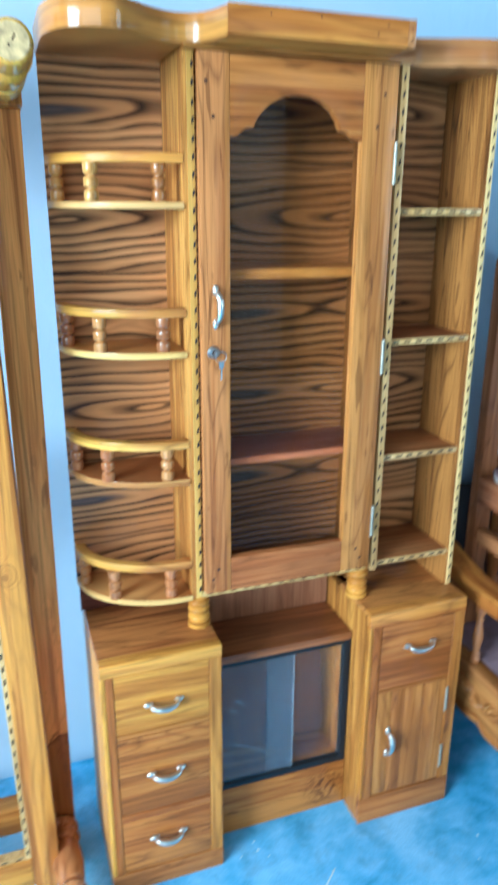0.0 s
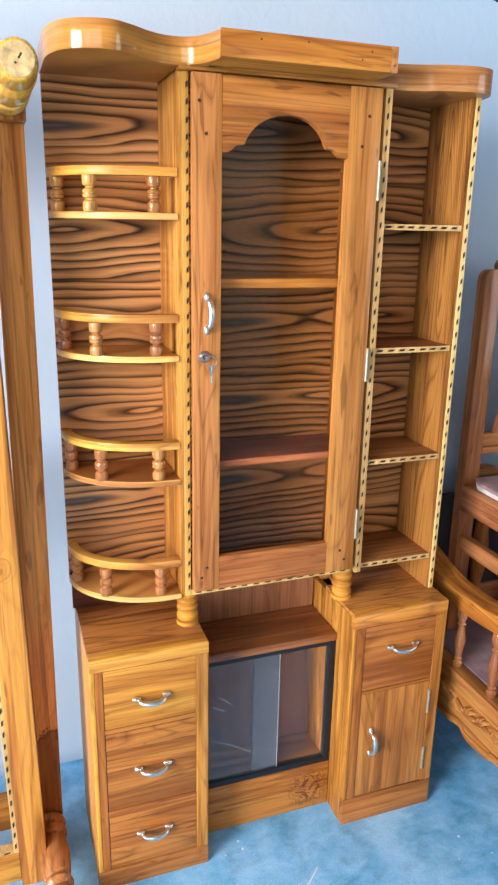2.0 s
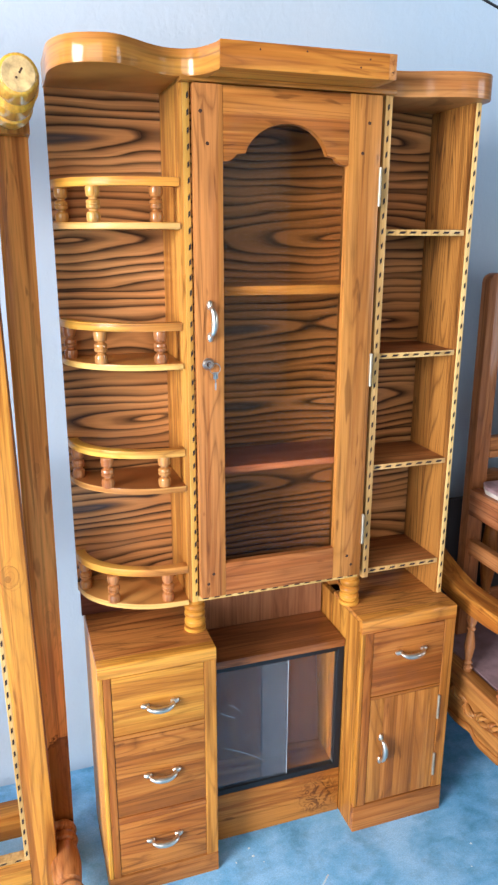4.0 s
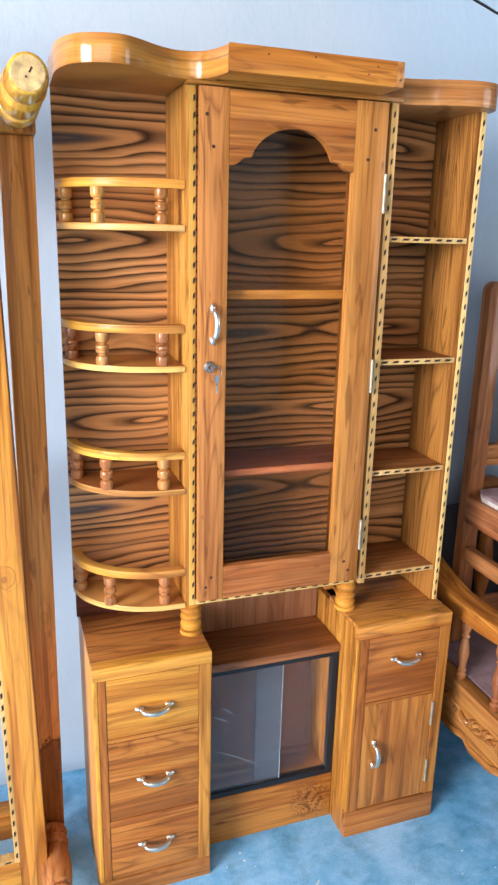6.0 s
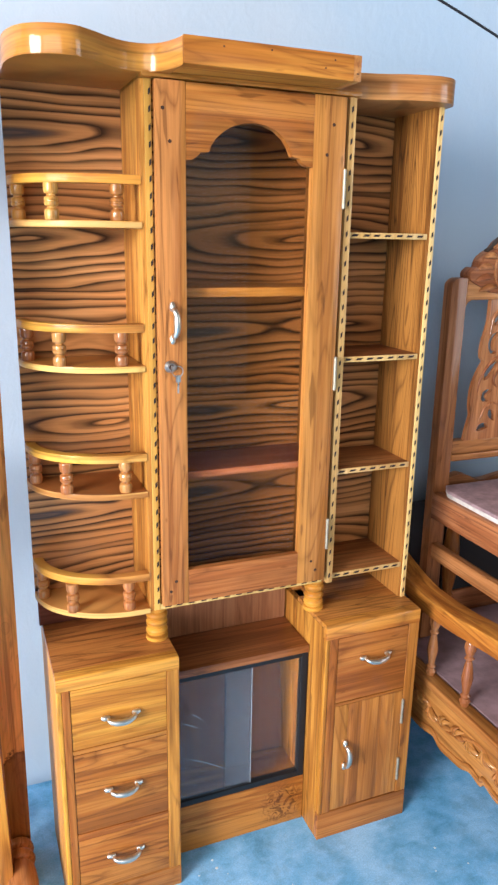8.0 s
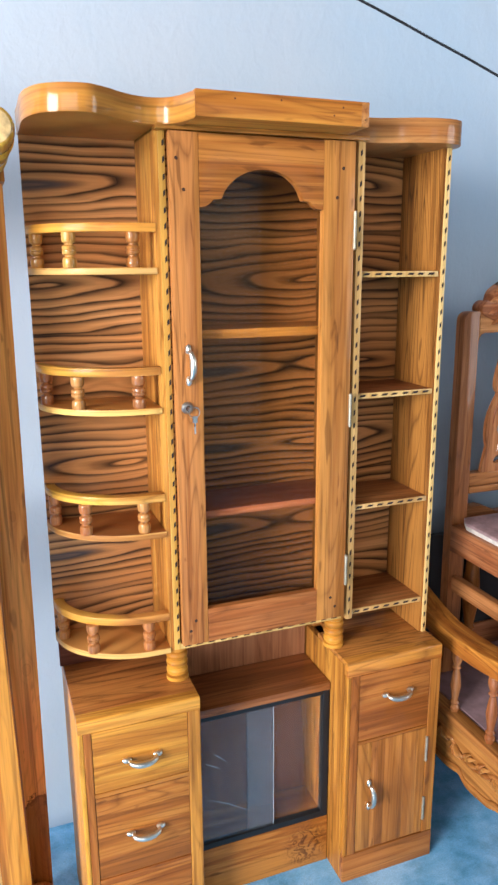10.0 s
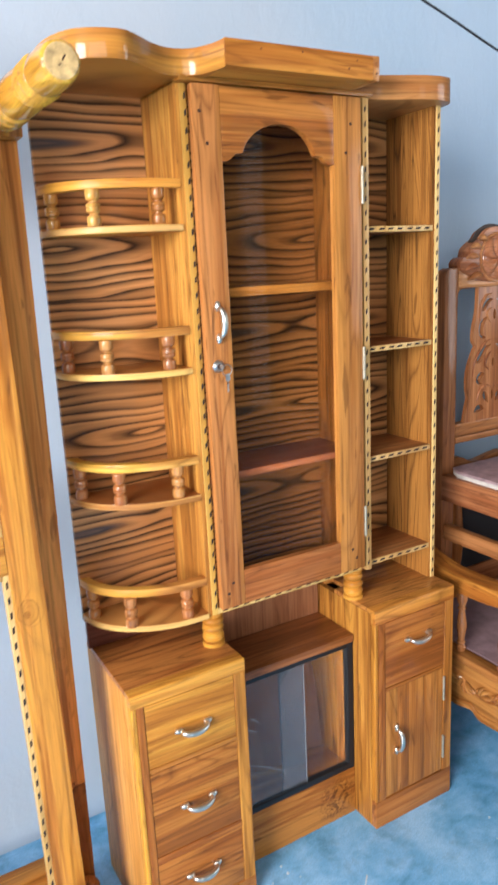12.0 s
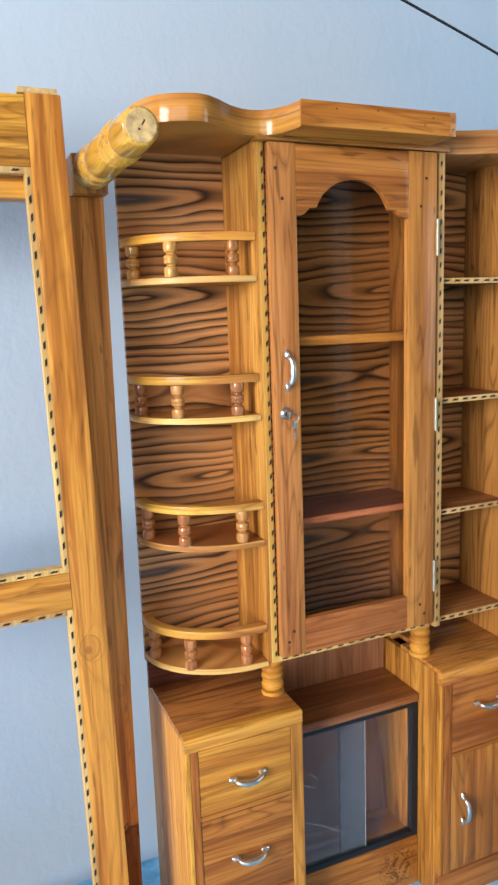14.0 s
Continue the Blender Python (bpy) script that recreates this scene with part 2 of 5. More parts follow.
def wall_paint():
    m = Nodes("pale_blue_wall_paint")
    v = m.coords(shift=False)
    broad = m.noise(v, 0.9, 3.0)
    mid = m.noise(v, 7.0, 4.0, 0.6)
    col = m.ramp(broad, [(0.3, (0.352, 0.456, 0.562)), (0.7, (0.432, 0.526, 0.618))])
    col = m.mix(m.math("MULTIPLY", m.ramp(mid, [(0.55, (0.0,) * 3), (0.75, (1.0,) * 3)]), 0.45), col, (0.37, 0.44, 0.55))
    # light from the west put into the paint: paler and greyer up and westward
    sep = m.add("ShaderNodeSeparateXYZ")
    m.link(v, sep.inputs[0])
    westlight = m.math("MULTIPLY_ADD", sep.outputs["X"], -0.75, m.math("MULTIPLY_ADD", sep.outputs["Z"], 0.45, -0.12))
    mottle = m.noise(m.scaled(v, (1.0, 1.0, 0.7)), 3.2, 5.0, 0.62, 0.4)
    col = m.mix(m.math("MULTIPLY", m.math("MULTIPLY_ADD", mottle, 1.6, m.math("SUBTRACT", westlight, 0.8), clamp=True), 0.58), col, (0.490, 0.522, 0.572))
    fine = m.noise(v, 90.0, 4.0, 0.65)
    lump = m.noise(m.scaled(v, (1.0, 1.0, 0.6)), 30.0, 3.0, 0.5, 0.5)
    m.bump(m.math("ADD", m.math("MULTIPLY", fine, 0.45), lump), 0.36, 0.004)
    return m.finish(col, 0.55)


def floor_paint():
    """Blue oxide paint on cement, worn pale where people walk, with dark blots and tiny pale flecks."""
    m = Nodes("worn_blue_floor_paint")
    v = m.coords(shift=False)
    broad = m.noise(v, 3.4, 6.0, 0.66, 0.3)
    cloud = m.noise(m.scaled(v, (1.0, 1.7, 1.0)), 13.0, 6.0, 0.7, 0.4)
    blot = m.noise(v, 8.0, 6.0, 0.70, 0.3)
    speck = m.noise(v, 85.0, 3.0, 0.7)
    grit = m.noise(v, 240.0, 2.0, 0.6)
    tone = m.math("ADD", m.math("MULTIPLY", broad, 0.62), m.math("MULTIPLY", cloud, 0.38))
    col = m.ramp(tone, [(0.35, (0.070, 0.280, 0.500)), (0.47, (0.185, 0.482, 0.780)), (0.60, (0.345, 0.645, 0.94))])
    col = m.mix(m.math("MULTIPLY", m.ramp(blot, [(0.52, (0.0,) * 3), (0.68, (1.0,) * 3)]), 0.40), col, (0.040, 0.160, 0.280))
    col = m.mix(m.math("MULTIPLY", m.ramp(speck, [(0.66, (0.0,) * 3), (0.72, (1.0,) * 3)]), 0.5), col, (0.56, 0.70, 0.80))
    col = m.mix(0.35, col, m.ramp(grit, [(0.3, (0.62,) * 3), (0.7, (1.3,) * 3)]), "MULTIPLY")
    m.bump(m.math("ADD", m.math("ADD", blot, cloud), m.math("MULTIPLY", speck, 0.3)), 0.18, 0.003)
    return m.finish(col, m.math("MULTIPLY_ADD", blot, 0.35, 0.25))


def plain(name, colour, rough=0.5, metal=0.0, vary=0.15, scale=20.0, coat=0.0):
    m = Nodes(name)
    n = m.noise(m.coords(), scale, 4.0, 0.6)
    lo = tuple(c * (1 - vary) for c in colour)
    hi = tuple(min(1.0, c * (1 + vary)) for c in colour)
    m.bump(n, 0.1, 0.001)
    return m.finish(m.ramp(n, [(0.3, lo), (0.7, hi)]), m.math("MULTIPLY_ADD", n, 0.2, max(0.02, rough - 0.1)), metal, coat)


def tinted_glass(name, dust, tint, ior=1.5, hazed=None):
    """Float glass under a thin, smeared film of dust; a paler strip paints doubled reflections."""
    m = Nodes(name)
    m.bsdf.inputs["Transmission Weight"].default_value = 1.0
    m.bsdf.inputs["IOR"].default_value = ior
    m.finish(tint, 0.0)
    # film holds dust and, on the sliding panes, painted reflection haze
    film = m.add("ShaderNodeBsdfDiffuse")
    film.inputs["Color"].default_value = (0.62, 0.66, 0.72, 1.0)
    n = m.noise(m.coords((3.0, 3.0, 8.0)), 2.0, 5.0, 0.65, 0.8)
    wipe = m.noise(m.coords((40.0, 40.0, 5.0)), 1.0, 3.0, 0.6, 1.5)
    fac = m.math("MULTIPLY", m.math("ADD", n, m.ramp(wipe, [(0.62, (0.0,) * 3), (0.72, (0.9,) * 3)])), dust)
    # paler strip in place of the doubled reflection where panes overlap
    if hazed:
        x0, x1, more = hazed
        tc = m.add("ShaderNodeTexCoord")
        sep = m.add("ShaderNodeSeparateXYZ")
        m.link(tc.outputs["Object"], sep.inputs[0])
        inside = m.math("MULTIPLY", m.math("GREATER_THAN", sep.outputs["X"], x0), m.math("LESS_THAN", sep.outputs["X"], x1))
        fac = m.math("MULTIPLY_ADD", inside, more, fac)
    both = m.add("ShaderNodeMixShader")
    m.link(fac, both.inputs[0])
    m.link(m.bsdf.outputs[0], both.inputs[1])
    m.link(film.outputs[0], both.inputs[2])
    m.link(both.outputs[0], m.tree.nodes["Material Output"].inputs["Surface"])
    return m.mat


WOOD_X, WOOD_Z = teak("teak_grain_across", "x"), teak("teak_grain_upright", "z")
GOLD = dict(light=(0.58, 0.245, 0.030), mid=(0.43, 0.148, 0.016), dark=(0.15, 0.042, 0.007), ink=0.45)
GOLD_X, GOLD_Z, GOLD_Y = teak("golden_teak_across", "x", **GOLD), teak("golden_teak_upright", "z", **GOLD), teak("golden_teak_deep", "y", **GOLD)
RED = dict(light=(0.19, 0.062, 0.032), mid=(0.125, 0.038, 0.019), dark=(0.06, 0.018, 0.009))
RED_X = teak("reddish_board", "x", rings=3.0, **RED)
# Dark top and brighter front edge paint the light on the inner shelf.
RED_SHELF = teak("reddish_shelf_board", "x", light=(0.34, 0.102, 0.052), mid=(0.24, 0.064, 0.031), dark=(0.12, 0.032, 0.014), rings=3.0)
LIT_RED_EDGE = teak("lit_shelf_edge", "x", light=(0.58, 0.185, 0.095), mid=(0.46, 0.130, 0.064), dark=(0.22, 0.060, 0.028), rings=3.0)
RED_BACK = teak("reddish_back_board", "z", light=(0.31, 0.128, 0.056), mid=(0.24, 0.092, 0.038), dark=(0.15, 0.052, 0.022), rings=3.0, spread=1.1)
BROWN = dict(light=(0.44, 0.170, 0.060), mid=(0.295, 0.098, 0.030), dark=(0.085, 0.026, 0.008), ink=0.34, coat=0.4)
BROWN_Z, BROWN_X, BROWN_Y = teak("brown_teak_upright", "z", **BROWN), teak("brown_teak_across", "x", **BROWN), teak("brown_teak_deep", "y", **BROWN)
# Darker copy for the inner uprights, with the bays' shade in its colour.
SHADED_INNER_Z = teak("shaded_inner_teak", "z", light=(0.38, 0.152, 0.029), mid=(0.240, 0.085, 0.015), dark=(0.045, 0.015, 0.004), rings=30.0, spread=0.6, ink=0.78)
POST_Z = teak("knotty_teak_upright", "z", light=(0.72, 0.272, 0.054), mid=(0.55, 0.175, 0.030), dark=(0.12, 0.032, 0.007), rings=24.0, spread=0.9, coat=0.15, ink=0.4,
              knots=((0.213, 0.205, 0.044, 0.135, 0.30, 0.95, 0.72), (0.215, 0.66, 0.009, 0.016, 0.4, 0.35, 0.3), (0.215, 1.02, 0.006, 0.012, 0.4, 0.4, 0.4)))
STILE = dict(light=(0.66, 0.288, 0.035), mid=(0.47, 0.170, 0.019), dark=(0.12, 0.038, 0.007), rings=20.0, coat=0.32, gloss=0.09, spread=0.55, ink=0.46)
STILE_Z = teak("bright_teak_upright", "z", knots=((0.140, 0.825, 0.020, 0.026, 0.16, 0.40, 0.35), (0.137, 0.820, 0.006, 0.008, 0.10, 0.6, 0.8)), **STILE)
STILE_X = teak("bright_teak_across", "x", **STILE)
BURL_X = teak("burred_teak_across", "x", burl=(0.120, 0.066, 0.070))
SAP = (0.62, 0.275, 0.042)
DOOR_L = teak("door_stile_teak_sap_inside", "z", light=(0.53, 0.212, 0.049), mid=(0.385, 0.134, 0.026), sap=("x", -0.149, 0.006, SAP))
DOOR_R = teak("door_stile_teak_wide_sap", "z", light=(0.45, 0.165, 0.038), mid=(0.325, 0.104, 0.020), sap=("-x", 0.150, 0.010, (0.51, 0.200, 0.034)))
ZEBRA = zebra_veneer()
PALE = teak("pale_inlay_wood", "z", light=(0.68, 0.43, 0.155), mid=(0.56, 0.325, 0.100), dark=(0.34, 0.165, 0.045), rings=3.0)
END_GRAIN = plain("pale_end_grain", (0.52, 0.335, 0.135), 0.7, vary=0.42, scale=75.0)
DARK_INLAY = plain("dark_inlay_wood", (0.020, 0.011, 0.008), 0.9)
CHROME = plain("polished_chrome", (0.74, 0.70, 0.62), 0.34, 1.0, 0.06, 40.0)
STEEL = plain("dull_nickel", (0.52, 0.50, 0.47), 0.30, 1.0, 0.15, 60.0)
BRASS = plain("pale_brass", (0.50, 0.44, 0.33), 0.55, 1.0, 0.2, 40.0)
BLACK = plain("black_aluminium", (0.006, 0.007, 0.009), 0.55)
# Door pane's tint stands in for shade inside; low IOR weakens its reflections.
DIM_GLASS, DUSTY_HAZED_GLASS = tinted_glass("tinted_glass", 0.002, (0.58, 0.550, 0.450), 1.20), tinted_glass("dusty_hazed_glass", 0.075, (0.80, 0.81, 0.82))
WIPED_GLASS = tinted_glass("wiped_glass", 0.020, (0.80, 0.81, 0.80), 1.35, (-0.039, 0.029, 0.17))
WALL, FLOOR = wall_paint(), floor_paint()
# Unseen ceiling and walls are darkened to cut bounce and reflections.
CEILING_PAINT = plain("low_bounce_ceiling", (0.15, 0.142, 0.130), 0.8, vary=0.1, scale=3.0)
LOW_BOUNCE_WALL = plain("low_bounce_wall", (0.085, 0.078, 0.068), 0.8, vary=0.15, scale=3.0)
SCRATCH = plain("pale_scratched_glass", (0.36, 0.38, 0.40), 0.7)
GLASS_EDGE = plain("ground_glass_edge", (0.50, 0.56, 0.58), 0.4)
CHALK = plain("white_chalk", (0.74, 0.82, 0.86), 0.9)
CABLE = plain("black_cable_rubber", (0.012, 0.012, 0.014), 0.45)
MAUVE = plain("mauve_cushion_cloth", (0.38, 0.245, 0.250), 0.5, vary=0.38, scale=30.0)
# Sofa seat: mauve darkened for the shade under chair and arm.
SHADED_MAUVE = plain("shaded_mauve_seat_cloth", (0.28, 0.180, 0.190), 0.55, vary=0.3, scale=20.0)
CREAM = plain("cream_foam_edge", (0.64, 0.585, 0.52), 0.8, vary=0.2, scale=60.0)
YELLOW = plain("yellow_plastic", (0.80, 0.56, 0.02), 0.4)
BLUE = plain("blue_plastic", (0.02, 0.10, 0.36), 0.4)
DARK_RIM = plain("dark_rim_wood", (0.06, 0.040, 0.030), 0.5, vary=0.4)
SOFA_X = teak("sofa_teak_across", "x", light=(0.42, 0.175, 0.040), mid=(0.30, 0.110, 0.021), dark=(0.10, 0.031, 0.007), rings=5.0, coat=0.6)
SOFA_Y = teak("sofa_teak_deep", "y", light=(0.42, 0.175, 0.040), mid=(0.30, 0.110, 0.021), dark=(0.10, 0.031, 0.007), rings=5.0, coat=0.6)
SPINDLE_Z = teak("copper_teak_upright", "z", light=(0.50, 0.208, 0.058), mid=(0.36, 0.124, 0.027), dark=(0.12, 0.036, 0.009), rings=9.0, coat=0.8, gloss=0.08)
SPINDLE_GOLD = teak("golden_spindle_teak", "z", light=(0.56, 0.255, 0.056), mid=(0.42, 0.165, 0.030), dark=(0.15, 0.048, 0.009), rings=9.0, coat=0.8, gloss=0.08)
BOARD_Z = teak("door_board_teak", "z", light=(0.46, 0.172, 0.034), mid=(0.34, 0.112, 0.019), dark=(0.11, 0.033, 0.007), spread=0.7, ink=0.42)
STREAK_Z = teak("streaked_teak_upright", "z", light=(0.50, 0.208, 0.031), mid=(0.34, 0.118, 0.016), dark=(0.060, 0.018, 0.004), spread=0.75, coat=0.12, ink=0.75)
# Drawer pedestal's west side, brightened in colour to offset the shade there.
LIT_SIDE_Z = teak("brightened_side_teak", "z", light=(0.70, 0.335, 0.085), mid=(0.56, 0.235, 0.045), dark=(0.20, 0.064, 0.013), spread=0.9, coat=0.05)
UPRIGHT_Z = teak("sappy_teak_upright", "z", light=(0.66, 0.320, 0.050), mid=(0.50, 0.205, 0.027), dark=(0.15, 0.048, 0.008), spread=0.55, ink=0.4)
STREAK_X = teak("streaked_teak_across", "x", light=(0.50, 0.185, 0.036), mid=(0.33, 0.106, 0.020), dark=(0.06, 0.020, 0.005), spread=0.55, coat=0.6)
DARK_TOP = teak("dark_streaked_teak", "x", light=(0.33, 0.112, 0.030), mid=(0.22, 0.068, 0.017), dark=(0.070, 0.021, 0.006), spread=0.9, coat=0.6, ink=0.32)
CORNICE_X = teak("glossy_cornice_teak", "xy", light=(0.56, 0.250, 0.034), mid=(0.41, 0.150, 0.018), dark=(0.12, 0.040, 0.007), coat=0.65, gloss=0.10, ink=0.32)
CORNICE_RED = teak("glossy_reddish_cornice", "xy", light=(0.50, 0.200, 0.058), mid=(0.36, 0.122, 0.030), dark=(0.11, 0.034, 0.008), coat=0.65, gloss=0.12, ink=0.32)
REDDISH_X = teak("reddish_teak_across", "x", light=(0.44, 0.152, 0.036), mid=(0.32, 0.097, 0.020), dark=(0.08, 0.022, 0.006))
SAP_Z = teak("sapwood_strip", "z", light=(0.66, 0.390, 0.085), mid=(0.55, 0.290, 0.052), dark=(0.36, 0.150, 0.022), rings=4.0)
LEG_Y = teak("glossy_leg_teak", "y", light=(0.70, 0.390, 0.034), mid=(0.56, 0.265, 0.022), dark=(0.16, 0.056, 0.008), coat=0.85, gloss=0.085)
BROWN_LEG_Y = teak("glossy_brown_leg_teak", "y", light=(0.46, 0.180, 0.050), mid=(0.33, 0.110, 0.028), dark=(0.10, 0.031, 0.008), coat=0.5, gloss=0.10)
COLUMN_Z = teak("golden_column_teak", "xy", coat=0.12, gloss=0.25, **GOLD)
LIP_X = teak("golden_lip_teak", "x", light=(0.62, 0.262, 0.034), mid=(0.46, 0.158, 0.018), dark=(0.10, 0.030, 0.006), rings=20.0, spread=0.7, coat=0.5, gloss=0.08, ink=0.45)
YELLOW_SAP = (0.78, 0.44, 0.035)
RAIL_GOLD = teak("bright_rail_teak", "xy", sap=("-x", -0.330, 0.030, YELLOW_SAP), **{**STILE, "gloss": 0.22, "coat": 0.22})
RAIL_BROWN = teak("golden_rail_teak", "xy", light=(0.60, 0.275, 0.060), mid=(0.44, 0.168, 0.030), dark=(0.15, 0.045, 0.009), ink=0.5, coat=0.25, gloss=0.22, sap=("-x", -0.335, 0.035, YELLOW_SAP))
SHELF_X = teak("reddish_side_shelf", "x", light=(0.36, 0.136, 0.042), mid=(0.25, 0.083, 0.023), dark=(0.08, 0.024, 0.008), ink=0.4, coat=0.12)
INNER_SHELF = teak("orange_shelf_teak", "x", light=(0.62, 0.235, 0.050), mid=(0.46, 0.150, 0.027), dark=(0.12, 0.036, 0.008), ink=0.4, coat=0.4)
GALLERY = teak("brown_gallery_teak", "xy", light=(0.56, 0.250, 0.060), mid=(0.40, 0.150, 0.030), dark=(0.13, 0.040, 0.009), spread=0.8, coat=0.4)
ARM_SPINDLE = teak("dark_copper_spindle", "z", light=(0.42, 0.155, 0.052), mid=(0.29, 0.092, 0.025), dark=(0.09, 0.026, 0.007), rings=9.0, coat=0.9, gloss=0.07)
PALE_EDGE = teak("pale_patchy_edge", "xy", light=(0.66, 0.375, 0.105), mid=(0.46, 0.195, 0.042), dark=(0.20, 0.066, 0.014), spread=0.40, ink=0.4, coat=0.2, gloss=0.2)
HOLE = plain("dark_wood_peg", (0.05, 0.018, 0.007), 0.9)


# ---- building helpers ----
def thing(name, at, label, category, group="", kind=""):
    ob = new(name)
    ob.location = at
    ob.empty_display_size = 0.05
    return tagged(ob, label, category, group, kind)


def part(name, bm, material, parent=None, label=""):
    """One mesh object under a thing or a part; the mesh is given in world metres."""
    if parent is not None:
        root = parent
        while root.parent is not None:
            root = root.parent
        bmesh.ops.translate(bm, verts=bm.verts, vec=-Vector(root.location))
    me = bpy.data.meshes.new(name)
    bmesh.ops.recalc_face_normals(bm, faces=bm.faces)
    bm.to_mesh(me)
    bm.free()
    me.materials.append(material)
    me.polygons.foreach_set("use_smooth", [True] * len(me.polygons))
    me.set_sharp_from_angle(angle=radians(38))
    ob = new(name, me)
    if parent is not None:
        ob.parent = parent
    return tagged(ob, label)


def merge(*parts):
    out = bmesh.new()
    for b in parts:
        me = bpy.data.meshes.new("tmp")
        b.to_mesh(me)
        b.free()
        out.from_mesh(me)
        bpy.data.meshes.remove(me)
    return out


def box(x0, x1, y0, y1, z0, z1, bev=0.0015, seg=2):
    bm = bmesh.new()
    bmesh.ops.create_cube(bm, size=1.0)
    for v in bm.verts:
        v.co = Vector(((x0 + x1) / 2 + v.co.x * (x1 - x0), (y0 + y1) / 2 + v.co.y * (y1 - y0), (z0 + z1) / 2 + v.co.z * (z1 - z0)))
    if bev:
        bmesh.ops.bevel(bm, geom=bm.edges[:], offset=bev, segments=seg, affect="EDGES", profile=0.6)
    return bm


def prism(outline, a, b, axis="z", bev=0.0):
    """A flat outline pushed from a to b along an axis; the outline is given in the two other axes, in order."""
    def place(p, h):
        return Vector((p[0], p[1], h)) if axis == "z" else Vector((p[0], h, p[1])) if axis == "y" else Vector((h, p[0], p[1]))
    bm = bmesh.new()
    low = [bm.verts.new(place(p, a)) for p in outline]
    high = [bm.verts.new(place(p, b)) for p in outline]
    n = len(outline)
    caps = [bm.faces.new(low[::-1]), bm.faces.new(high)]
    for i in range(n):
        bm.faces.new((low[i], low[(i + 1) % n], high[(i + 1) % n], high[i]))
    bmesh.ops.recalc_face_normals(bm, faces=bm.faces)
    if bev:
        rim = {e for f in caps for e in f.edges}
        bmesh.ops.bevel(bm, geom=list(rim), offset=bev, segments=2, affect="EDGES", profile=0.6)
    return bm


def pierced(outline, holes, y0, y1):
    """A plate in x and z with openings through it, between y0 and y1."""
    bm = bmesh.new()
    edges = []
    for loop in (outline, *holes):
        vs = [bm.verts.new((p[0], y0, p[1])) for p in loop]
        edges += [bm.edges.new((vs[i], vs[(i + 1) % len(vs)])) for i in range(len(vs))]
    made = bmesh.ops.triangle_fill(bm, use_beauty=True, use_dissolve=False, edges=edges)
    faces = [g for g in made["geom"] if isinstance(g, bmesh.types.BMFace)]
    ext = bmesh.ops.extrude_face_region(bm, geom=faces, use_keep_orig=True)
    bmesh.ops.translate(bm, verts=[g for g in ext["geom"] if isinstance(g, bmesh.types.BMVert)], vec=(0, y1 - y0, 0))
    return bm


def smooth_line(points, steps=8):
    """A soft curve through the points."""
    pts = [Vector(p) for p in points]
    pts = [2 * pts[0] - pts[1]] + pts + [2 * pts[-1] - pts[-2]]
    out = []
    for i in range(1, len(pts) - 2):
        p0, p1, p2, p3 = pts[i - 1:i + 3]
        for k in range(steps):
            t = k / steps
            out.append(0.5 * (2 * p1 + (p2 - p0) * t + (2 * p0 - 5 * p1 + 4 * p2 - p3) * t * t + (3 * p1 - p0 - 3 * p2 + p3) * t ** 3))
    return out + [pts[-2]]


def tube(points, radii, sides=10, flat=1.0, caps=True):
    """A round bar along points; radii is one number or one for each point."""
    pts = [Vector(p) for p in points]
    rs = [radii] * len(pts) if isinstance(radii, (int, float)) else radii
    bm = bmesh.new()
    ringsv, side = [], None
    for i, p in enumerate(pts):
        d = (pts[min(i + 1, len(pts) - 1)] - pts[max(i - 1, 0)]).normalized()
        if side is None:
            side = d.orthogonal().normalized()
        side = (side - d * side.dot(d)).normalized()
        up = d.cross(side)
        ringsv.append([bm.verts.new(p + rs[i] * (math.cos(a) * side + flat * math.sin(a) * up)) for a in (2 * math.pi * k / sides for k in range(sides))])
    for a, b in zip(ringsv, ringsv[1:]):
        for k in range(sides):
            bm.faces.new((a[k], a[(k + 1) % sides], b[(k + 1) % sides], b[k]))
    if caps:
        bm.faces.new(ringsv[0][::-1])
        bm.faces.new(ringsv[-1])
    return bm


def turned(profile, base, way=(0, 0, 1), sides=20):
    """A lathe-turned piece: (height, radius) pairs from a base point along a direction."""
    w = Vector(way).normalized()
    b = Vector(base)
    return tube([b + w * h for h, r in profile], [r for h, r in profile], sides)


def disc(centre, radius, way, thick, sides=20):
    c, w = Vector(centre), Vector(way).normalized()
    return tube([c, c + w * thick * 0.7, c + w * thick], [radius, radius, radius * 0.8], sides)


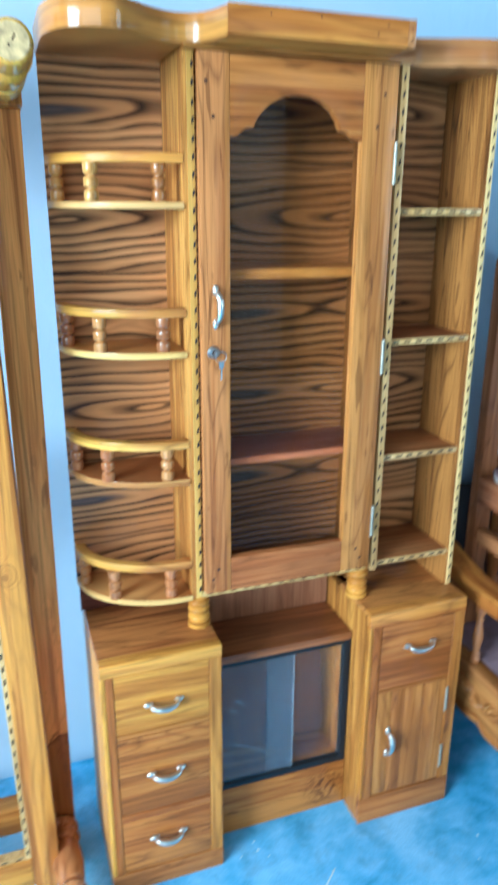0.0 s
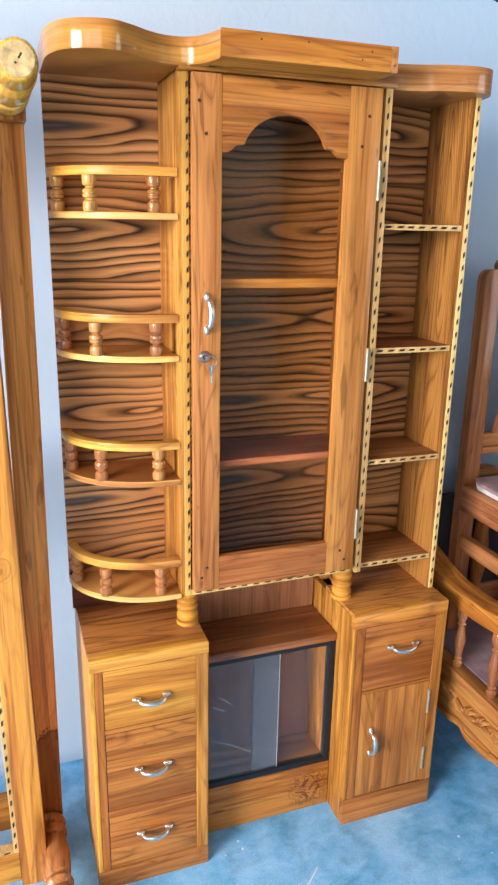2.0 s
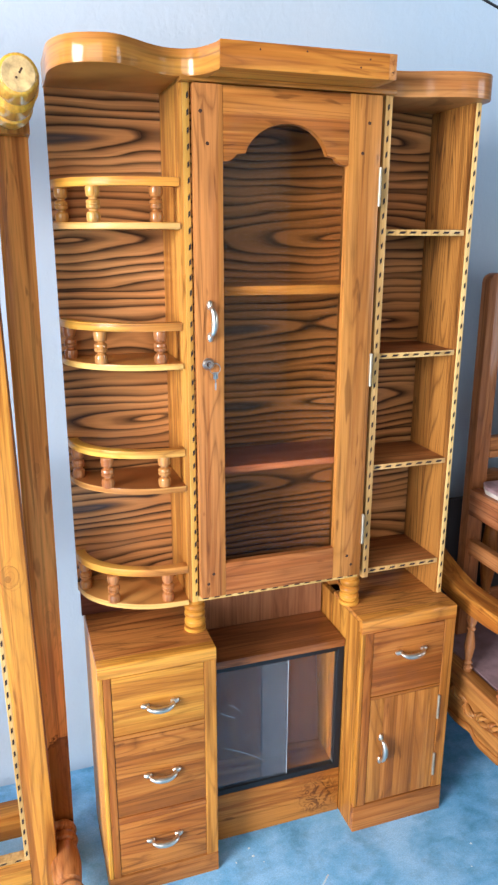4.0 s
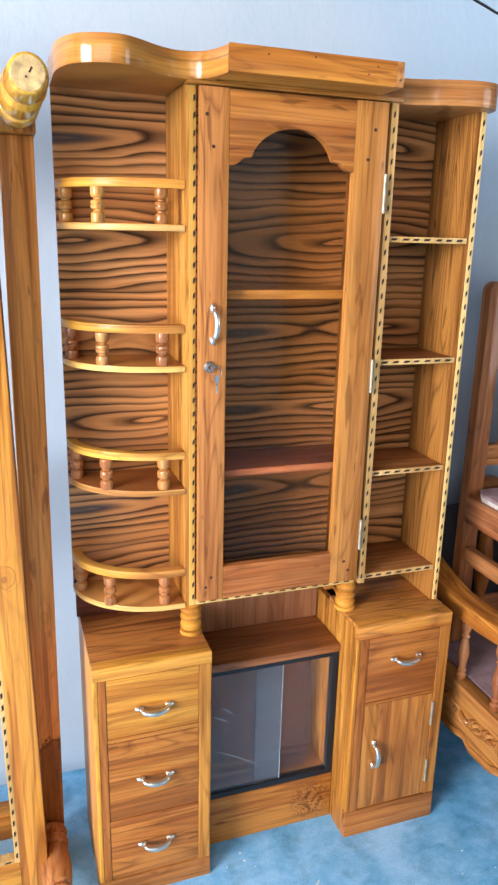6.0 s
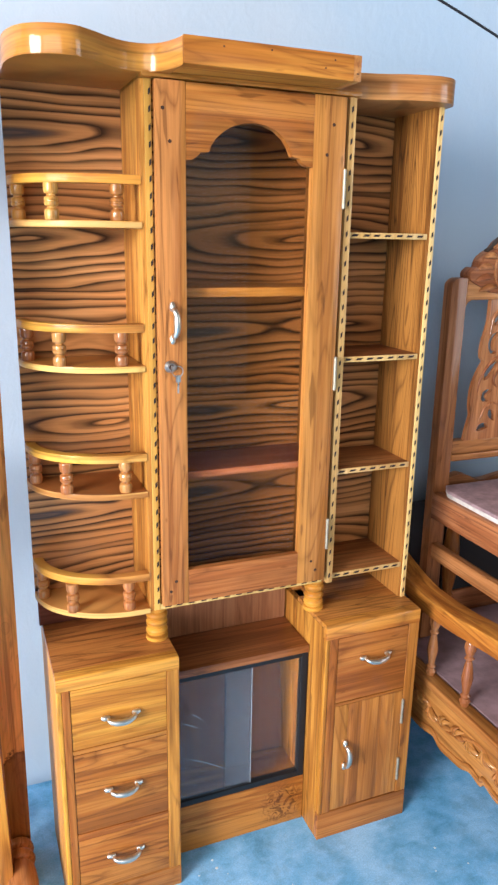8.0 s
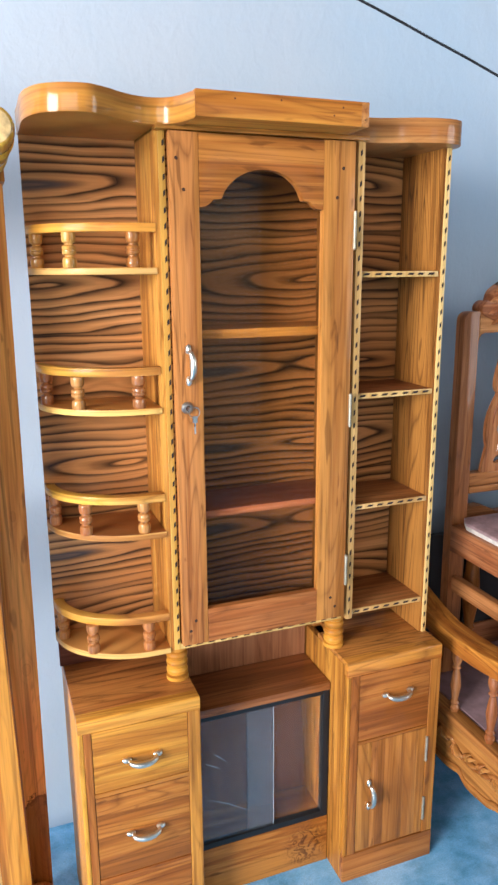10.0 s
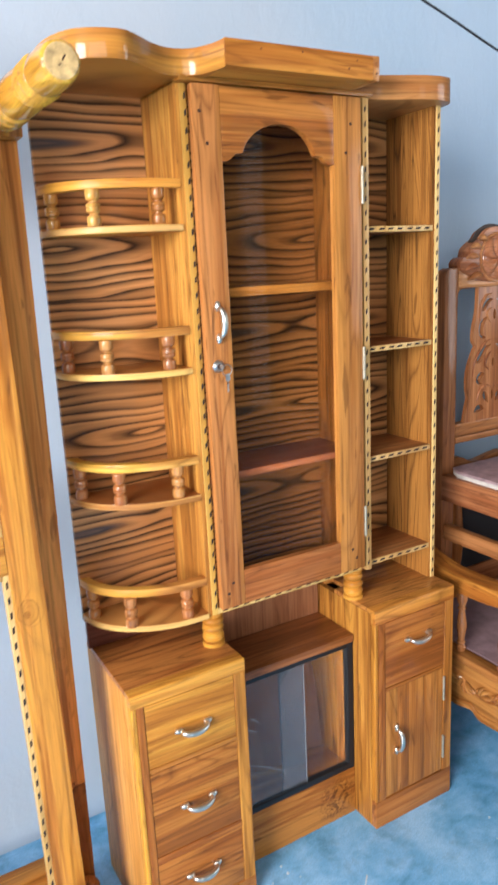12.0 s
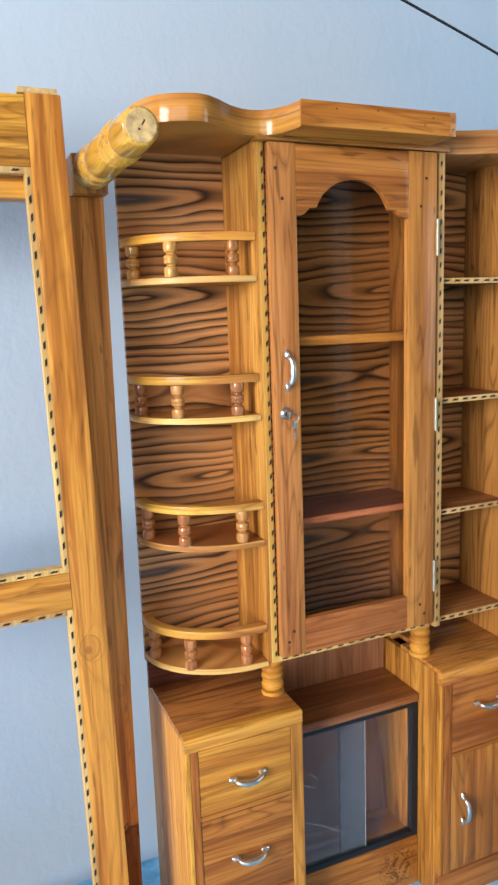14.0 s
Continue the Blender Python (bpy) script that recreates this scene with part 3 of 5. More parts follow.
def bow_handle(a, b, out, sag, parent, name="handle"):
    """A cast bow handle between two feet, standing off along out and bowed along sag."""
    a, b, out, sag = Vector(a), Vector(b), Vector(out), Vector(sag)
    o, d = out.normalized(), (b - a).normalized()
    p, q = a + d * 0.010, b - d * 0.010
    line = smooth_line([p, p + out * 0.75 + sag * 0.2 + d * 0.001, p + out + (q - p) * 0.22 + sag * 0.85, p + out * 1.08 + (q - p) * 0.5 + sag, p + out + (q - p) * 0.78 + sag * 0.85, q + out * 0.75 + sag * 0.2 - d * 0.001, q], 6)
    n = len(line)
    rs = [0.0038 + 0.0034 * math.sin(math.pi * i / (n - 1)) ** 2 for i in range(n)]
    feet = []
    for e, s in ((a, -1), (b, 1)):
        c = e - d * s * 0.005
        feet.append(tube([c - d * 0.0095 + o * 0.0006, c - d * 0.0075 + o * 0.0022, c - d * 0.003 + o * 0.0034, c + d * 0.003 + o * 0.0034, c + d * 0.0075 + o * 0.0022, c + d * 0.0095 + o * 0.0006], [0.001, 0.0044, 0.0062, 0.0062, 0.0044, 0.001], 12))
    return part(name, merge(tube(line, rs, 10), *feet), CHROME, parent, "polished chrome bow handle")


SLIPS = {}


def inlay_slips(parent, x0, x1, z0, z1, y, step, w, h, upright, lean=0.0):
    """Small dark slips let one by one into a strip that faces the room."""
    key = (w, h, upright)
    if key not in SLIPS:
        s = w * 0.5 if upright else h * 0.45
        flat = [(-w / 2, -h / 2 - s), (w / 2, -h / 2 + s), (w / 2, h / 2 + s), (-w / 2, h / 2 - s)] if upright else [(-w / 2 - s, -h / 2), (w / 2 - s, -h / 2), (w / 2 + s, h / 2), (-w / 2 + s, h / 2)]
        bm = prism(flat, -0.0008, 0.002, "y")
        me = bpy.data.meshes.new("inlay_slip")
        bm.to_mesh(me)
        bm.free()
        me.materials.append(DARK_INLAY)
        SLIPS[key] = me
    root = parent
    while root.parent is not None:
        root = root.parent
    a, b = (z0, z1) if upright else (x0, x1)
    n = int((b - a) / step)
    for i in range(n):
        c = a + (i + 0.5) * (b - a) / n + random.uniform(-0.0012, 0.0012)
        p = Vector(((x0 + x1) / 2, y, c) if upright else (c, y, (z0 + z1) / 2))
        p.x -= lean * (p.z - 0.9) if lean else 0.0
        ob = new("inlay_slip", SLIPS[key])
        ob.parent = parent
        ob.location = p - Vector(root.location)


# ---- the room ----
WALL_Y = 0.41


def structure(name, bm, material, label, category):
    return tagged(part(name, bm, material), label, category, kind="structure")


structure("floor", box(-4.6, 4.2, -5.0, WALL_Y, -0.1, 0.0, 0), FLOOR, "worn blue-painted concrete floor with pale stains", "floor")
structure("wall_north", box(-4.8, 4.4, WALL_Y, WALL_Y + 0.2, -0.1, 3.6, 0), WALL, "pale blue painted plaster wall behind the furniture", "wall")
structure("wall_east", merge(box(4.2, 4.4, -5.2, -4.0, -0.1, 3.6, 0), box(4.2, 4.4, -2.2, WALL_Y, -0.1, 3.6, 0), box(4.2, 4.4, -4.0, -2.2, 3.15, 3.6, 0), box(4.2, 4.4, -4.0, -2.2, -0.1, 0.85, 0)), LOW_BOUNCE_WALL, "unseen side wall, darkened to limit bounce, with a wide opening", "wall")
structure("wall_west", merge(box(-4.8, -4.6, -5.2, -3.9, -0.1, 3.6, 0), box(-4.8, -4.6, -1.7, WALL_Y, -0.1, 3.6, 0), box(-4.8, -4.6, -3.9, -1.7, 3.25, 3.6, 0), box(-4.8, -4.6, -3.9, -1.7, -0.1, 0.65, 0)), LOW_BOUNCE_WALL, "unseen side wall, darkened to limit bounce, with a wide tall window", "wall")
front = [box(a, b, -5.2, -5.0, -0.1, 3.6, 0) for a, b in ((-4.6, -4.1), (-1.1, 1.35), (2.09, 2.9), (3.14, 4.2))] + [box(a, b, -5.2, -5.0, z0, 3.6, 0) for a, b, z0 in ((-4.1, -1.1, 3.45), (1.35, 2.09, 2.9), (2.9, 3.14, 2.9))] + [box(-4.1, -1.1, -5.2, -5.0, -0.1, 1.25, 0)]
structure("wall_south", merge(*front), LOW_BOUNCE_WALL, "unseen front wall, darkened to limit bounce, with a wide high window and two tall ones", "wall")
structure("ceiling", box(-4.8, 4.4, -5.2, WALL_Y + 0.2, 3.6, 3.75, 0), CEILING_PAINT, "plain unseen ceiling, darkened to limit bounce", "ceiling")
structure("ground", box(-60, 60, -60, 60, -0.26, -0.11, 0), plain("pale_dusty_ground", (0.34, 0.30, 0.25), 0.9, scale=2.0), "pale dusty ground outside the shop front", "ground")

# ---- hutch: the upper cabinet ----
hutch = thing("display_hutch", (0.14, 0.1, 0.62), "glazed teak display hutch with curved cornice and open side shelves", "display cabinet")
BACK = 0.185          # front of the veneered back
FRONT = 0.020         # front edges of the carcass
TOP = 1.783
part("back_panel", box(-0.312, 0.588, BACK, BACK + 0.012, 0.69, TOP, 0), ZEBRA, hutch, "striped zebra-figured veneer back panel")

part("foot_board", box(-0.308, -0.064, BACK + 0.001, BACK + 0.011, 0.6203, 0.6895, 0), RED_X, hutch, "dark board closing the gap under the back")
wave = [(-0.314, 0.13), (-0.314, 0.05), (-0.305, 0.0), (-0.285, -0.038), (-0.25, -0.060), (-0.21, -0.066), (-0.175, -0.046), (-0.14, -0.018), (-0.108, -0.002), (-0.078, -0.001), (-0.056, -0.014), (-0.040, -0.042), (-0.029, -0.080)]
left_curve = [(p.x, p.y) for p in smooth_line([(x, y, 0) for x, y in wave], 6)]
part("cornice_side", prism([(-0.029, 0.197), (-0.314, 0.197)] + left_curve, TOP, 1.829, "z", 0.002), CORNICE_X, hutch, "glossy wavy cornice board")
part("cornice_centre", prism([(-0.0285, -0.083), (0.3015, -0.083), (0.3015, 0.197), (-0.0285, 0.197)], 1.786, 1.831, "z", 0.002), GOLD_X, hutch)
part("cornice_return", box(0.3018, 0.318, -0.083, 0.197, 1.786, 1.831, 0.0015), BROWN_LEG_Y, hutch, "end-grained return of the cornice")
for x, z in ((0.045, 1.819), (0.135, 1.822), (0.243, 1.803), (0.262, 1.818), (0.310, 1.799)):
    part("nail_hole", disc((x, -0.0828, z), 0.0018, (0, -1, 0), 0.0005, 8), HOLE, hutch)
wave = [(0.3185, 0.016), (0.352, 0.016), (0.39, 0.013), (0.425, 0.003), (0.46, -0.012), (0.50, -0.024), (0.54, -0.028), (0.572, -0.020), (0.592, 0.002), (0.599, 0.035), (0.600, 0.08), (0.600, 0.13)]
right_curve = [(p.x, p.y) for p in smooth_line([(x, y, 0) for x, y in wave], 6)]
part("cornice_side", prism(right_curve + [(0.600, 0.197), (0.3185, 0.197)], TOP - 0.006, 1.826, "z", 0.002), CORNICE_RED, hutch, "glossy wavy cornice board")
part("top_fillet", box(-0.082, 0.366, -0.004, BACK, 1.777, 1.786, 0.001), WOOD_X, hutch)

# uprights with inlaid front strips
for x0, x1, z0, mat in ((-0.082, -0.060, 0.703, UPRIGHT_Z), (0.340, 0.364, 0.703, SHADED_INNER_Z), (0.566, 0.584, 0.621, SHADED_INNER_Z)):
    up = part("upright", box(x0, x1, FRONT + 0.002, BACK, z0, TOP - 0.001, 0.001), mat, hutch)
    xs = x0 + (0.0085 if x0 < 0 else 0.0)
    face = 0.008 if 0 < x0 < 0.5 else FRONT - 0.002
    strip = part("inlay_strip", box(xs if x0 < 0 else x0 + (0.008 if x0 < 0.5 else 0.006), x1 - 0.0005, face, FRONT + 0.002, z0, TOP - 0.002, 0.0006), SAP_Z if x0 < 0 else PALE, up, "pale inlay strip with dark slips")
    inlay_slips(strip, xs, x1 + 0.005, z0 + 0.005, TOP - 0.012, face, 0.0300, 0.0042, 0.0102, True)
bottom = part("bottom_board", box(-0.060, 0.340, FRONT + 0.002, BACK, 0.703, 0.716, 0.001), WOOD_X, hutch)
strip = part("inlay_strip", box(-0.060, 0.340, FRONT - 0.002, FRONT + 0.002, 0.703, 0.716, 0.0006), PALE, bottom, "pale inlay strip with dark slips")
inlay_slips(strip, -0.056, 0.336, 0.705, 0.714, FRONT - 0.002, 0.027, 0.0135, 0.0052, False)

# shelves behind the glass door
part("inner_shelf", box(-0.0595, 0.3395, 0.040, BACK, 1.383, 1.402, 0.0015), INNER_SHELF, hutch)
sh = part("inner_shelf", box(-0.0595, 0.3395, 0.0405, BACK, 0.996, 1.010, 0.0015), RED_SHELF, hutch, "reddish inner shelf board")
part("shelf_edge", box(-0.0595, 0.3395, 0.0375, 0.0403, 0.9955, 1.0105, 0.0008), LIT_RED_EDGE, sh, "reddish front edge brightened as if lit")

# right-hand open shelves
for z in (1.517, 1.249, 0.985, 0.719):
    sh = part("side_shelf", box(0.3645, 0.5655, FRONT + 0.004, BACK, z - 0.012, z, 0.001), SHELF_X, hutch)
    strip = part("inlay_strip", box(0.3645, 0.5655, FRONT, FRONT + 0.004, z - 0.0125, z, 0.0006), PALE, sh, "pale inlay strip with dark slips")
    inlay_slips(strip, 0.368, 0.562, z - 0.010, z - 0.002, FRONT, 0.0275, 0.0140, 0.0046, False)

# rounded gallery shelves
CX, CY, RA, RB = -0.110, BACK, 0.202, 0.165


def quarter(inset, n=26):
    pts = [(CX - (RA - inset) * math.cos(a), CY - (RB - inset) * math.sin(a)) for a in (math.pi / 2 * k / n for k in range(n + 1))]
    return pts + [(-0.0825, CY - RB + inset)]


SPINDLE = [(0, 0.0122), (0.003, 0.0134), (0.012, 0.0138), (0.018, 0.0125), (0.0212, 0.0080), (0.0232, 0.0080), (0.026, 0.0128), (0.031, 0.0140), (0.0322, 0.0126), (0.0338, 0.0126), (0.035, 0.0140), (0.040, 0.0128), (0.0428, 0.0080), (0.0448, 0.0080), (0.048, 0.0124), (0.054, 0.0137), (0.063, 0.0138), (0.066, 0.0130)]
rail_mats = (RAIL_GOLD, RAIL_BROWN, RAIL_BROWN, RAIL_BROWN)
for z, mat in zip((1.528, 1.251, 0.984, 0.711), rail_mats):
    sh = part("gallery_shelf", prism(quarter(0.0) + [(-0.0825, CY)], z - 0.0135, z, "z", 0.0015), mat if z > 1.3 else GALLERY, hutch, "rounded gallery shelf with turned spindles")
    part("shelf_edge", prism(quarter(-0.0012) + quarter(0.0008)[::-1], z - 0.0128, z - 0.0010, "z", 0.0004), PALE_EDGE, sh, "patchy pale shelf edge")
    part("gallery_rail", prism(quarter(0.0) + quarter(0.022)[::-1], z + 0.066, z + 0.083, "z", 0.002), mat, sh)
    for k, (bx, by) in enumerate(((-0.2955, 0.152), (-0.243, 0.064), (-0.126, 0.034))):
        part("spindle", turned(SPINDLE, (bx, by, z)), SPINDLE_GOLD if z > 1.3 else SPINDLE_Z, sh, "turned beaded spindle")

# the short turned columns that carry the hutch
for x in (-0.062, 0.335):
    col = [(0, 0.0250), (0.009, 0.0250), (0.0105, 0.0200)]
    for k in range(3):
        col += [(0.0115 + 0.0195 * k + h, r) for h, r in ((0.0, 0.0198), (0.0025, 0.0226), (0.007, 0.0246), (0.011, 0.0246), (0.0155, 0.0226), (0.018, 0.0194))]
    col += [(0.0705, 0.0200), (0.0735, 0.0246), (0.082, 0.0250)]
    part("column", turned(col, (x, 0.047, 0.6203), sides=40), COLUMN_Z, hutch, "short ring-turned support column")

# glazed door
D0, D1, DZ0, DZ1, DT = -0.058, 0.337, 0.7185, 1.775, 0.021
GX0, GX1, GZ0 = 0.0, 0.2655, 0.797
door = part("glazed_door", box(D0, GX0, 0.0, DT - 0.003, DZ0, DZ1, 0.0018), DOOR_L, hutch, "glazed door with an arched top rail")
part("door_stile", box(GX1, D1, 0.0, DT - 0.003, DZ0, DZ1, 0.0018), DOOR_R, door)
part("bottom_rail", box(GX0 + 0.0003, GX1 - 0.0003, 0.0005, DT - 0.003, DZ0, GZ0, 0.0012), REDDISH_X, door)
arch = [(0.0, 1.640), (0.013, 1.641), (0.021, 1.646), (0.029, 1.654), (0.046, 1.656), (0.050, 1.667), (0.060, 1.681), (0.075, 1.694), (0.095, 1.705), (0.118, 1.711), (0.140, 1.713), (0.160, 1.711), (0.182, 1.703), (0.200, 1.690), (0.212, 1.674), (0.2195, 1.657), (0.235, 1.655), (0.2425, 1.646), (0.250, 1.642), (GX1, 1.640)]
part("top_rail", prism([(GX0 + 0.0003, DZ1 - 0.001)] + [(max(GX0 + 0.0003, min(GX1 - 0.0003, x)), z) for x, z in arch] + [(GX1 - 0.0003, DZ1 - 0.001)], 0.0006, DT - 0.003, "y", 0.0012), WOOD_X, door, "top rail sawn to a cusped arch")
pane = part("pane", box(GX0 - 0.008, GX1 + 0.008, DT - 0.0028, DT + 0.0008, GZ0 - 0.006, 1.722, 0), DIM_GLASS, door, "glass pane tinted to darken the shelves behind")
pane.visible_shadow = False


def hinge(x, y, z0, z1, leaf_y, parent):
    """A butt hinge: five knuckles on a pin and the edge of its leaf."""
    step = (z1 - z0) / 5
    knuckles = [tube([(x, y, z0 + k * step + 0.0006), (x, y, z0 + (k + 1) * step - 0.0006)], 0.0036, 10) for k in range(5)]
    pin = tube([(x, y, z0 - 0.001), (x, y, z1 + 0.001)], 0.0022, 8)
    return part("hinge", merge(pin, *knuckles, box(x - 0.003, x + 0.003, y, leaf_y, z0, z1, 0.0003)), BRASS, parent, "pale brass butt hinge")


bow_handle((-0.031, 0.0, 1.374), (-0.031, 0.0, 1.300), (0, -0.020, 0), (0.005, 0, 0), door)
lock = merge(turned([(0, 0.0125), (0.002, 0.0128), (0.005, 0.0105), (0.0075, 0.0085), (0.0075, 0.004)], (-0.035, 0.0, 1.250), (0, -1, 0), 20), box(-0.0365, -0.0335, -0.022, -0.006, 1.246, 1.254, 0.0008))
barrel = part("lock", lock, STEEL, door, "round chrome cylinder lock with a key in it")
part("keyway", disc((-0.035, -0.0074, 1.250), 0.0052, (0, -1, 0), 0.0008, 14), HOLE, barrel, "dark keyway")
ringpts = [(-0.026 + 0.011 * math.cos(a), -0.020, 1.243 + 0.011 * math.sin(a)) for a in (2 * math.pi * k / 18 for k in range(19))]
part("key", merge(tube(ringpts, 0.0009, 6), tube([(-0.025, -0.020, 1.232), (-0.025, -0.019, 1.199)], 0.0018, 8), box(-0.030, -0.020, -0.021, -0.019, 1.222, 1.236, 0.0008)), STEEL, door, "spare key hanging on a wire ring")
for z0, z1 in ((1.563, 1.639), (1.181, 1.254), (0.800, 0.874)):
    hinge(D1 + 0.0002, -0.003, z0, z1, 0.016, door)
for x, z in ((-0.044, 1.727), (-0.031, 1.671), (0.309, 1.722), (0.296, 1.665), (-0.028, 0.775), (-0.040, 0.752), (0.300, 0.772), (0.312, 0.748)):
    part("wooden_peg", disc((x, 0.0002, z), 0.0036, (0, -1, 0), 0.0006, 10), HOLE, door)


# ---- the two pedestals ----
def pedestal_body(x0, x1, openings, parent_thing, front_mat, notch=False):
    """Carcass of a floor unit: sides, top, back, and a face frame round the openings."""
    y0, y1, top = -0.050, 0.225, 0.620
    base, head = openings[0][2] - 0.002, openings[-1][3] + 0.001
    for a, b in ((x0, x0 + 0.016), (x1 - 0.016, x1)):
        part("side_panel", box(a, b, y0 + 0.018, y1, 0.0, top - 0.0125, 0.001), LIT_SIDE_Z if a < -0.2 else STREAK_Z, parent_thing)
    part("back", box(x0 + 0.0165, x1 - 0.0165, y1 - 0.008, y1, 0.02, top - 0.0125, 0), RED_X, parent_thing)
    cut = [(x0 + 0.012, y1), (x0 + 0.012, 0.165), (x0 + 0.034, 0.165), (x0 + 0.034, 0.112), (x0 + 0.010, 0.112), (x0, 0.112)] if notch else [(x0, y1)]
    part("top_board", prism([(x0, y0 + 0.0303), (x1, y0 + 0.0303), (x1, y1)] + cut, top - 0.0122, top, "z", 0.002), STREAK_X, parent_thing, "dark-streaked varnished top board")
    lip = [(y0, head), (y0 + 0.0175, head), (y0 + 0.0175, top - 0.0124), (y0 + 0.030, top - 0.0124), (y0 + 0.030, top)]
    lip += [(y0 + 0.005 - 0.005 * math.sin(t), top - 0.005 + 0.005 * math.cos(t)) for t in (math.pi / 2 * k / 5 for k in range(6))]
    part("top_lip", prism(lip, x0, x1, "x", 0.0015), LIP_X, parent_thing, "golden front lip of the top")
    ox0, ox1 = openings[0][0], openings[0][1]
    part("corner_lipping", box(x0, x0 + 0.0105, y0, y0 + 0.0175, base, head - 0.0003, 0.003, 3), GOLD_Z, parent_thing, "yellow sapwood corner lipping")
    part("face_stile", box(x0 + 0.0108, ox0, y0, y0 + 0.0175, base, head - 0.0003, 0.0015), front_mat, parent_thing)
    part("face_stile", box(ox1, x1, y0, y0 + 0.0175, base, head - 0.0003, 0.0030, 3), front_mat, parent_thing)
    part("base_rail", box(x0, x1, y0 - 0.0004, y0 + 0.0175, 0.0, base - 0.0003, 0.0020), REDDISH_X, parent_thing)
    edges = [z for o in openings for z in o[2:]]
    for a, b in zip(edges[1::2], edges[2::2]):
        part("face_rail", box(ox0 + 0.0003, ox1 - 0.0003, y0 + 0.0004, y0 + 0.0175, a, b, 0.0012), WOOD_X, parent_thing)


drawers = thing("drawer_pedestal", (-0.17, 0.09, 0.0), "narrow teak pedestal with three drawers under the hutch", "drawer unit")
d_open = [(-0.275, -0.067, 0.056, 0.203), (-0.275, -0.067, 0.221, 0.430), (-0.275, -0.067, 0.440, 0.590)]
pedestal_body(-0.302, -0.038, d_open, drawers, WOOD_Z)
for (x0, x1, z0, z1), hz in zip(d_open, (0.143, 0.324, 0.508)):
    dr = part("drawer", merge(box(x0 + 0.0008, x1 - 0.0008, -0.0485, -0.030, z0 + 0.0016, z1 - 0.0016, 0.0016), box(x0 + 0.008, x1 - 0.008, -0.030, 0.18, z0 + 0.008, z1 - 0.02, 0)), GOLD_X if hz > 0.5 else WOOD_X, drawers, "plain teak drawer front")
    bow_handle((-0.208, -0.0485, hz), (-0.131, -0.0485, hz), (0, -0.020, 0), (0, 0, -0.006), dr)

cupboard = thing("cupboard_pedestal", (0.455, 0.09, 0.0), "narrow teak pedestal with one drawer over a cupboard door", "cupboard")
c_open = [(0.358, 0.557, 0.080, 0.392), (0.358, 0.557, 0.400, 0.582)]
pedestal_body(0.325, 0.588, c_open, cupboard, WOOD_Z, notch=True)
x0, x1, z0, z1 = c_open[1]
dr = part("drawer", merge(box(x0 + 0.0008, x1 - 0.0008, -0.0485, -0.030, z0 + 0.0016, z1 - 0.0016, 0.0016), box(x0 + 0.008, x1 - 0.008, -0.030, 0.18, z0 + 0.008, z1 - 0.02, 0)), WOOD_X, cupboard, "plain teak drawer front")
bow_handle((0.424, -0.0485, 0.516), (0.504, -0.0485, 0.516), (0, -0.020, 0), (0, 0, -0.006), dr)
x0, x1, z0, z1 = c_open[0]
cd = part("cupboard_door", box(x0 + 0.0018, x1 - 0.0018, -0.0445, -0.032, z0 + 0.0018, z1 - 0.0018, 0.0012), WOOD_Z, cupboard, "cupboard door of upright teak boards")
cuts = [x0 + 0.0016, 0.399, 0.437, 0.494, 0.533, x1 - 0.0016]
for a, b in zip(cuts, cuts[1:]):
    part("board", box(a, b - 0.0002, -0.0485, -0.0445, z0 + 0.0016, z1 - 0.0016, 0.0005), BOARD_Z, cd)
bow_handle((0.392, -0.0485, 0.283), (0.392, -0.0485, 0.206), (0, -0.020, 0), (0.005, 0, 0), cd)
for h0, h1 in ((0.296, 0.366), (0.120, 0.188)):
    hinge(x1, -0.051, h0, h1, -0.040, cd)

# ---- low middle unit with sliding glass ----
low = thing("sliding_glass_cabinet", (0.143, 0.1, 0.0), "low teak cabinet with black-framed sliding glass doors", "cabinet")
LX0, LX1, LY = -0.0355, 0.3225, 0.036
SCRATCHES = [[(-0.006, 0.378), (0.015, 0.365), (0.035, 0.355)], [(0.016, 0.397), (0.030, 0.388), (0.050, 0.368)], [(-0.003, 0.277), (0.056, 0.247), (0.112, 0.210)], [(0.073, 0.307), (0.068, 0.294), (0.061, 0.283)]]
part("top_board", box(LX0, LX1, LY - 0.004, 0.1848, 0.506, 0.526, 0.0015), DARK_TOP, low, "dark varnished top board")
part("base_rail", box(LX0, LX1, LY - 0.002, LY + 0.016, 0.0, 0.137, 0.0015), BURL_X, low, "base rail with a knotty figure")
part("back", box(LX0, LX1, 0.185, 0.195, 0.0, 0.6200, 0), RED_BACK, low, "reddish back board")
part("cabinet_floor", box(LX0, LX1, LY + 0.0165, 0.1845, 0.120, 0.136, 0), WOOD_X, low)
part("side_panel", box(LX1 - 0.012, LX1, LY + 0.0205, 0.1845, 0.1365, 0.5055, 0), STREAK_Z, low)
part("side_panel", box(LX0, LX0 + 0.012, LY + 0.0205, 0.1845, 0.1365, 0.5055, 0), STREAK_Z, low)
frame_bars = [box(LX0, LX1, LY - 0.001, LY + 0.020, 0.493, 0.5055, 0.001), box(LX0, LX1, LY - 0.001, LY + 0.020, 0.1375, 0.153, 0.001), box(LX1 - 0.018, LX1 - 0.0005, LY - 0.0015, LY + 0.020, 0.1375, 0.5055, 0.001), box(LX0 + 0.0005, LX0 + 0.018, LY - 0.0015, LY + 0.020, 0.1375, 0.5055, 0.001)]
for bar in frame_bars:
    part("frame_bar", bar, BLACK, low, "black aluminium track")
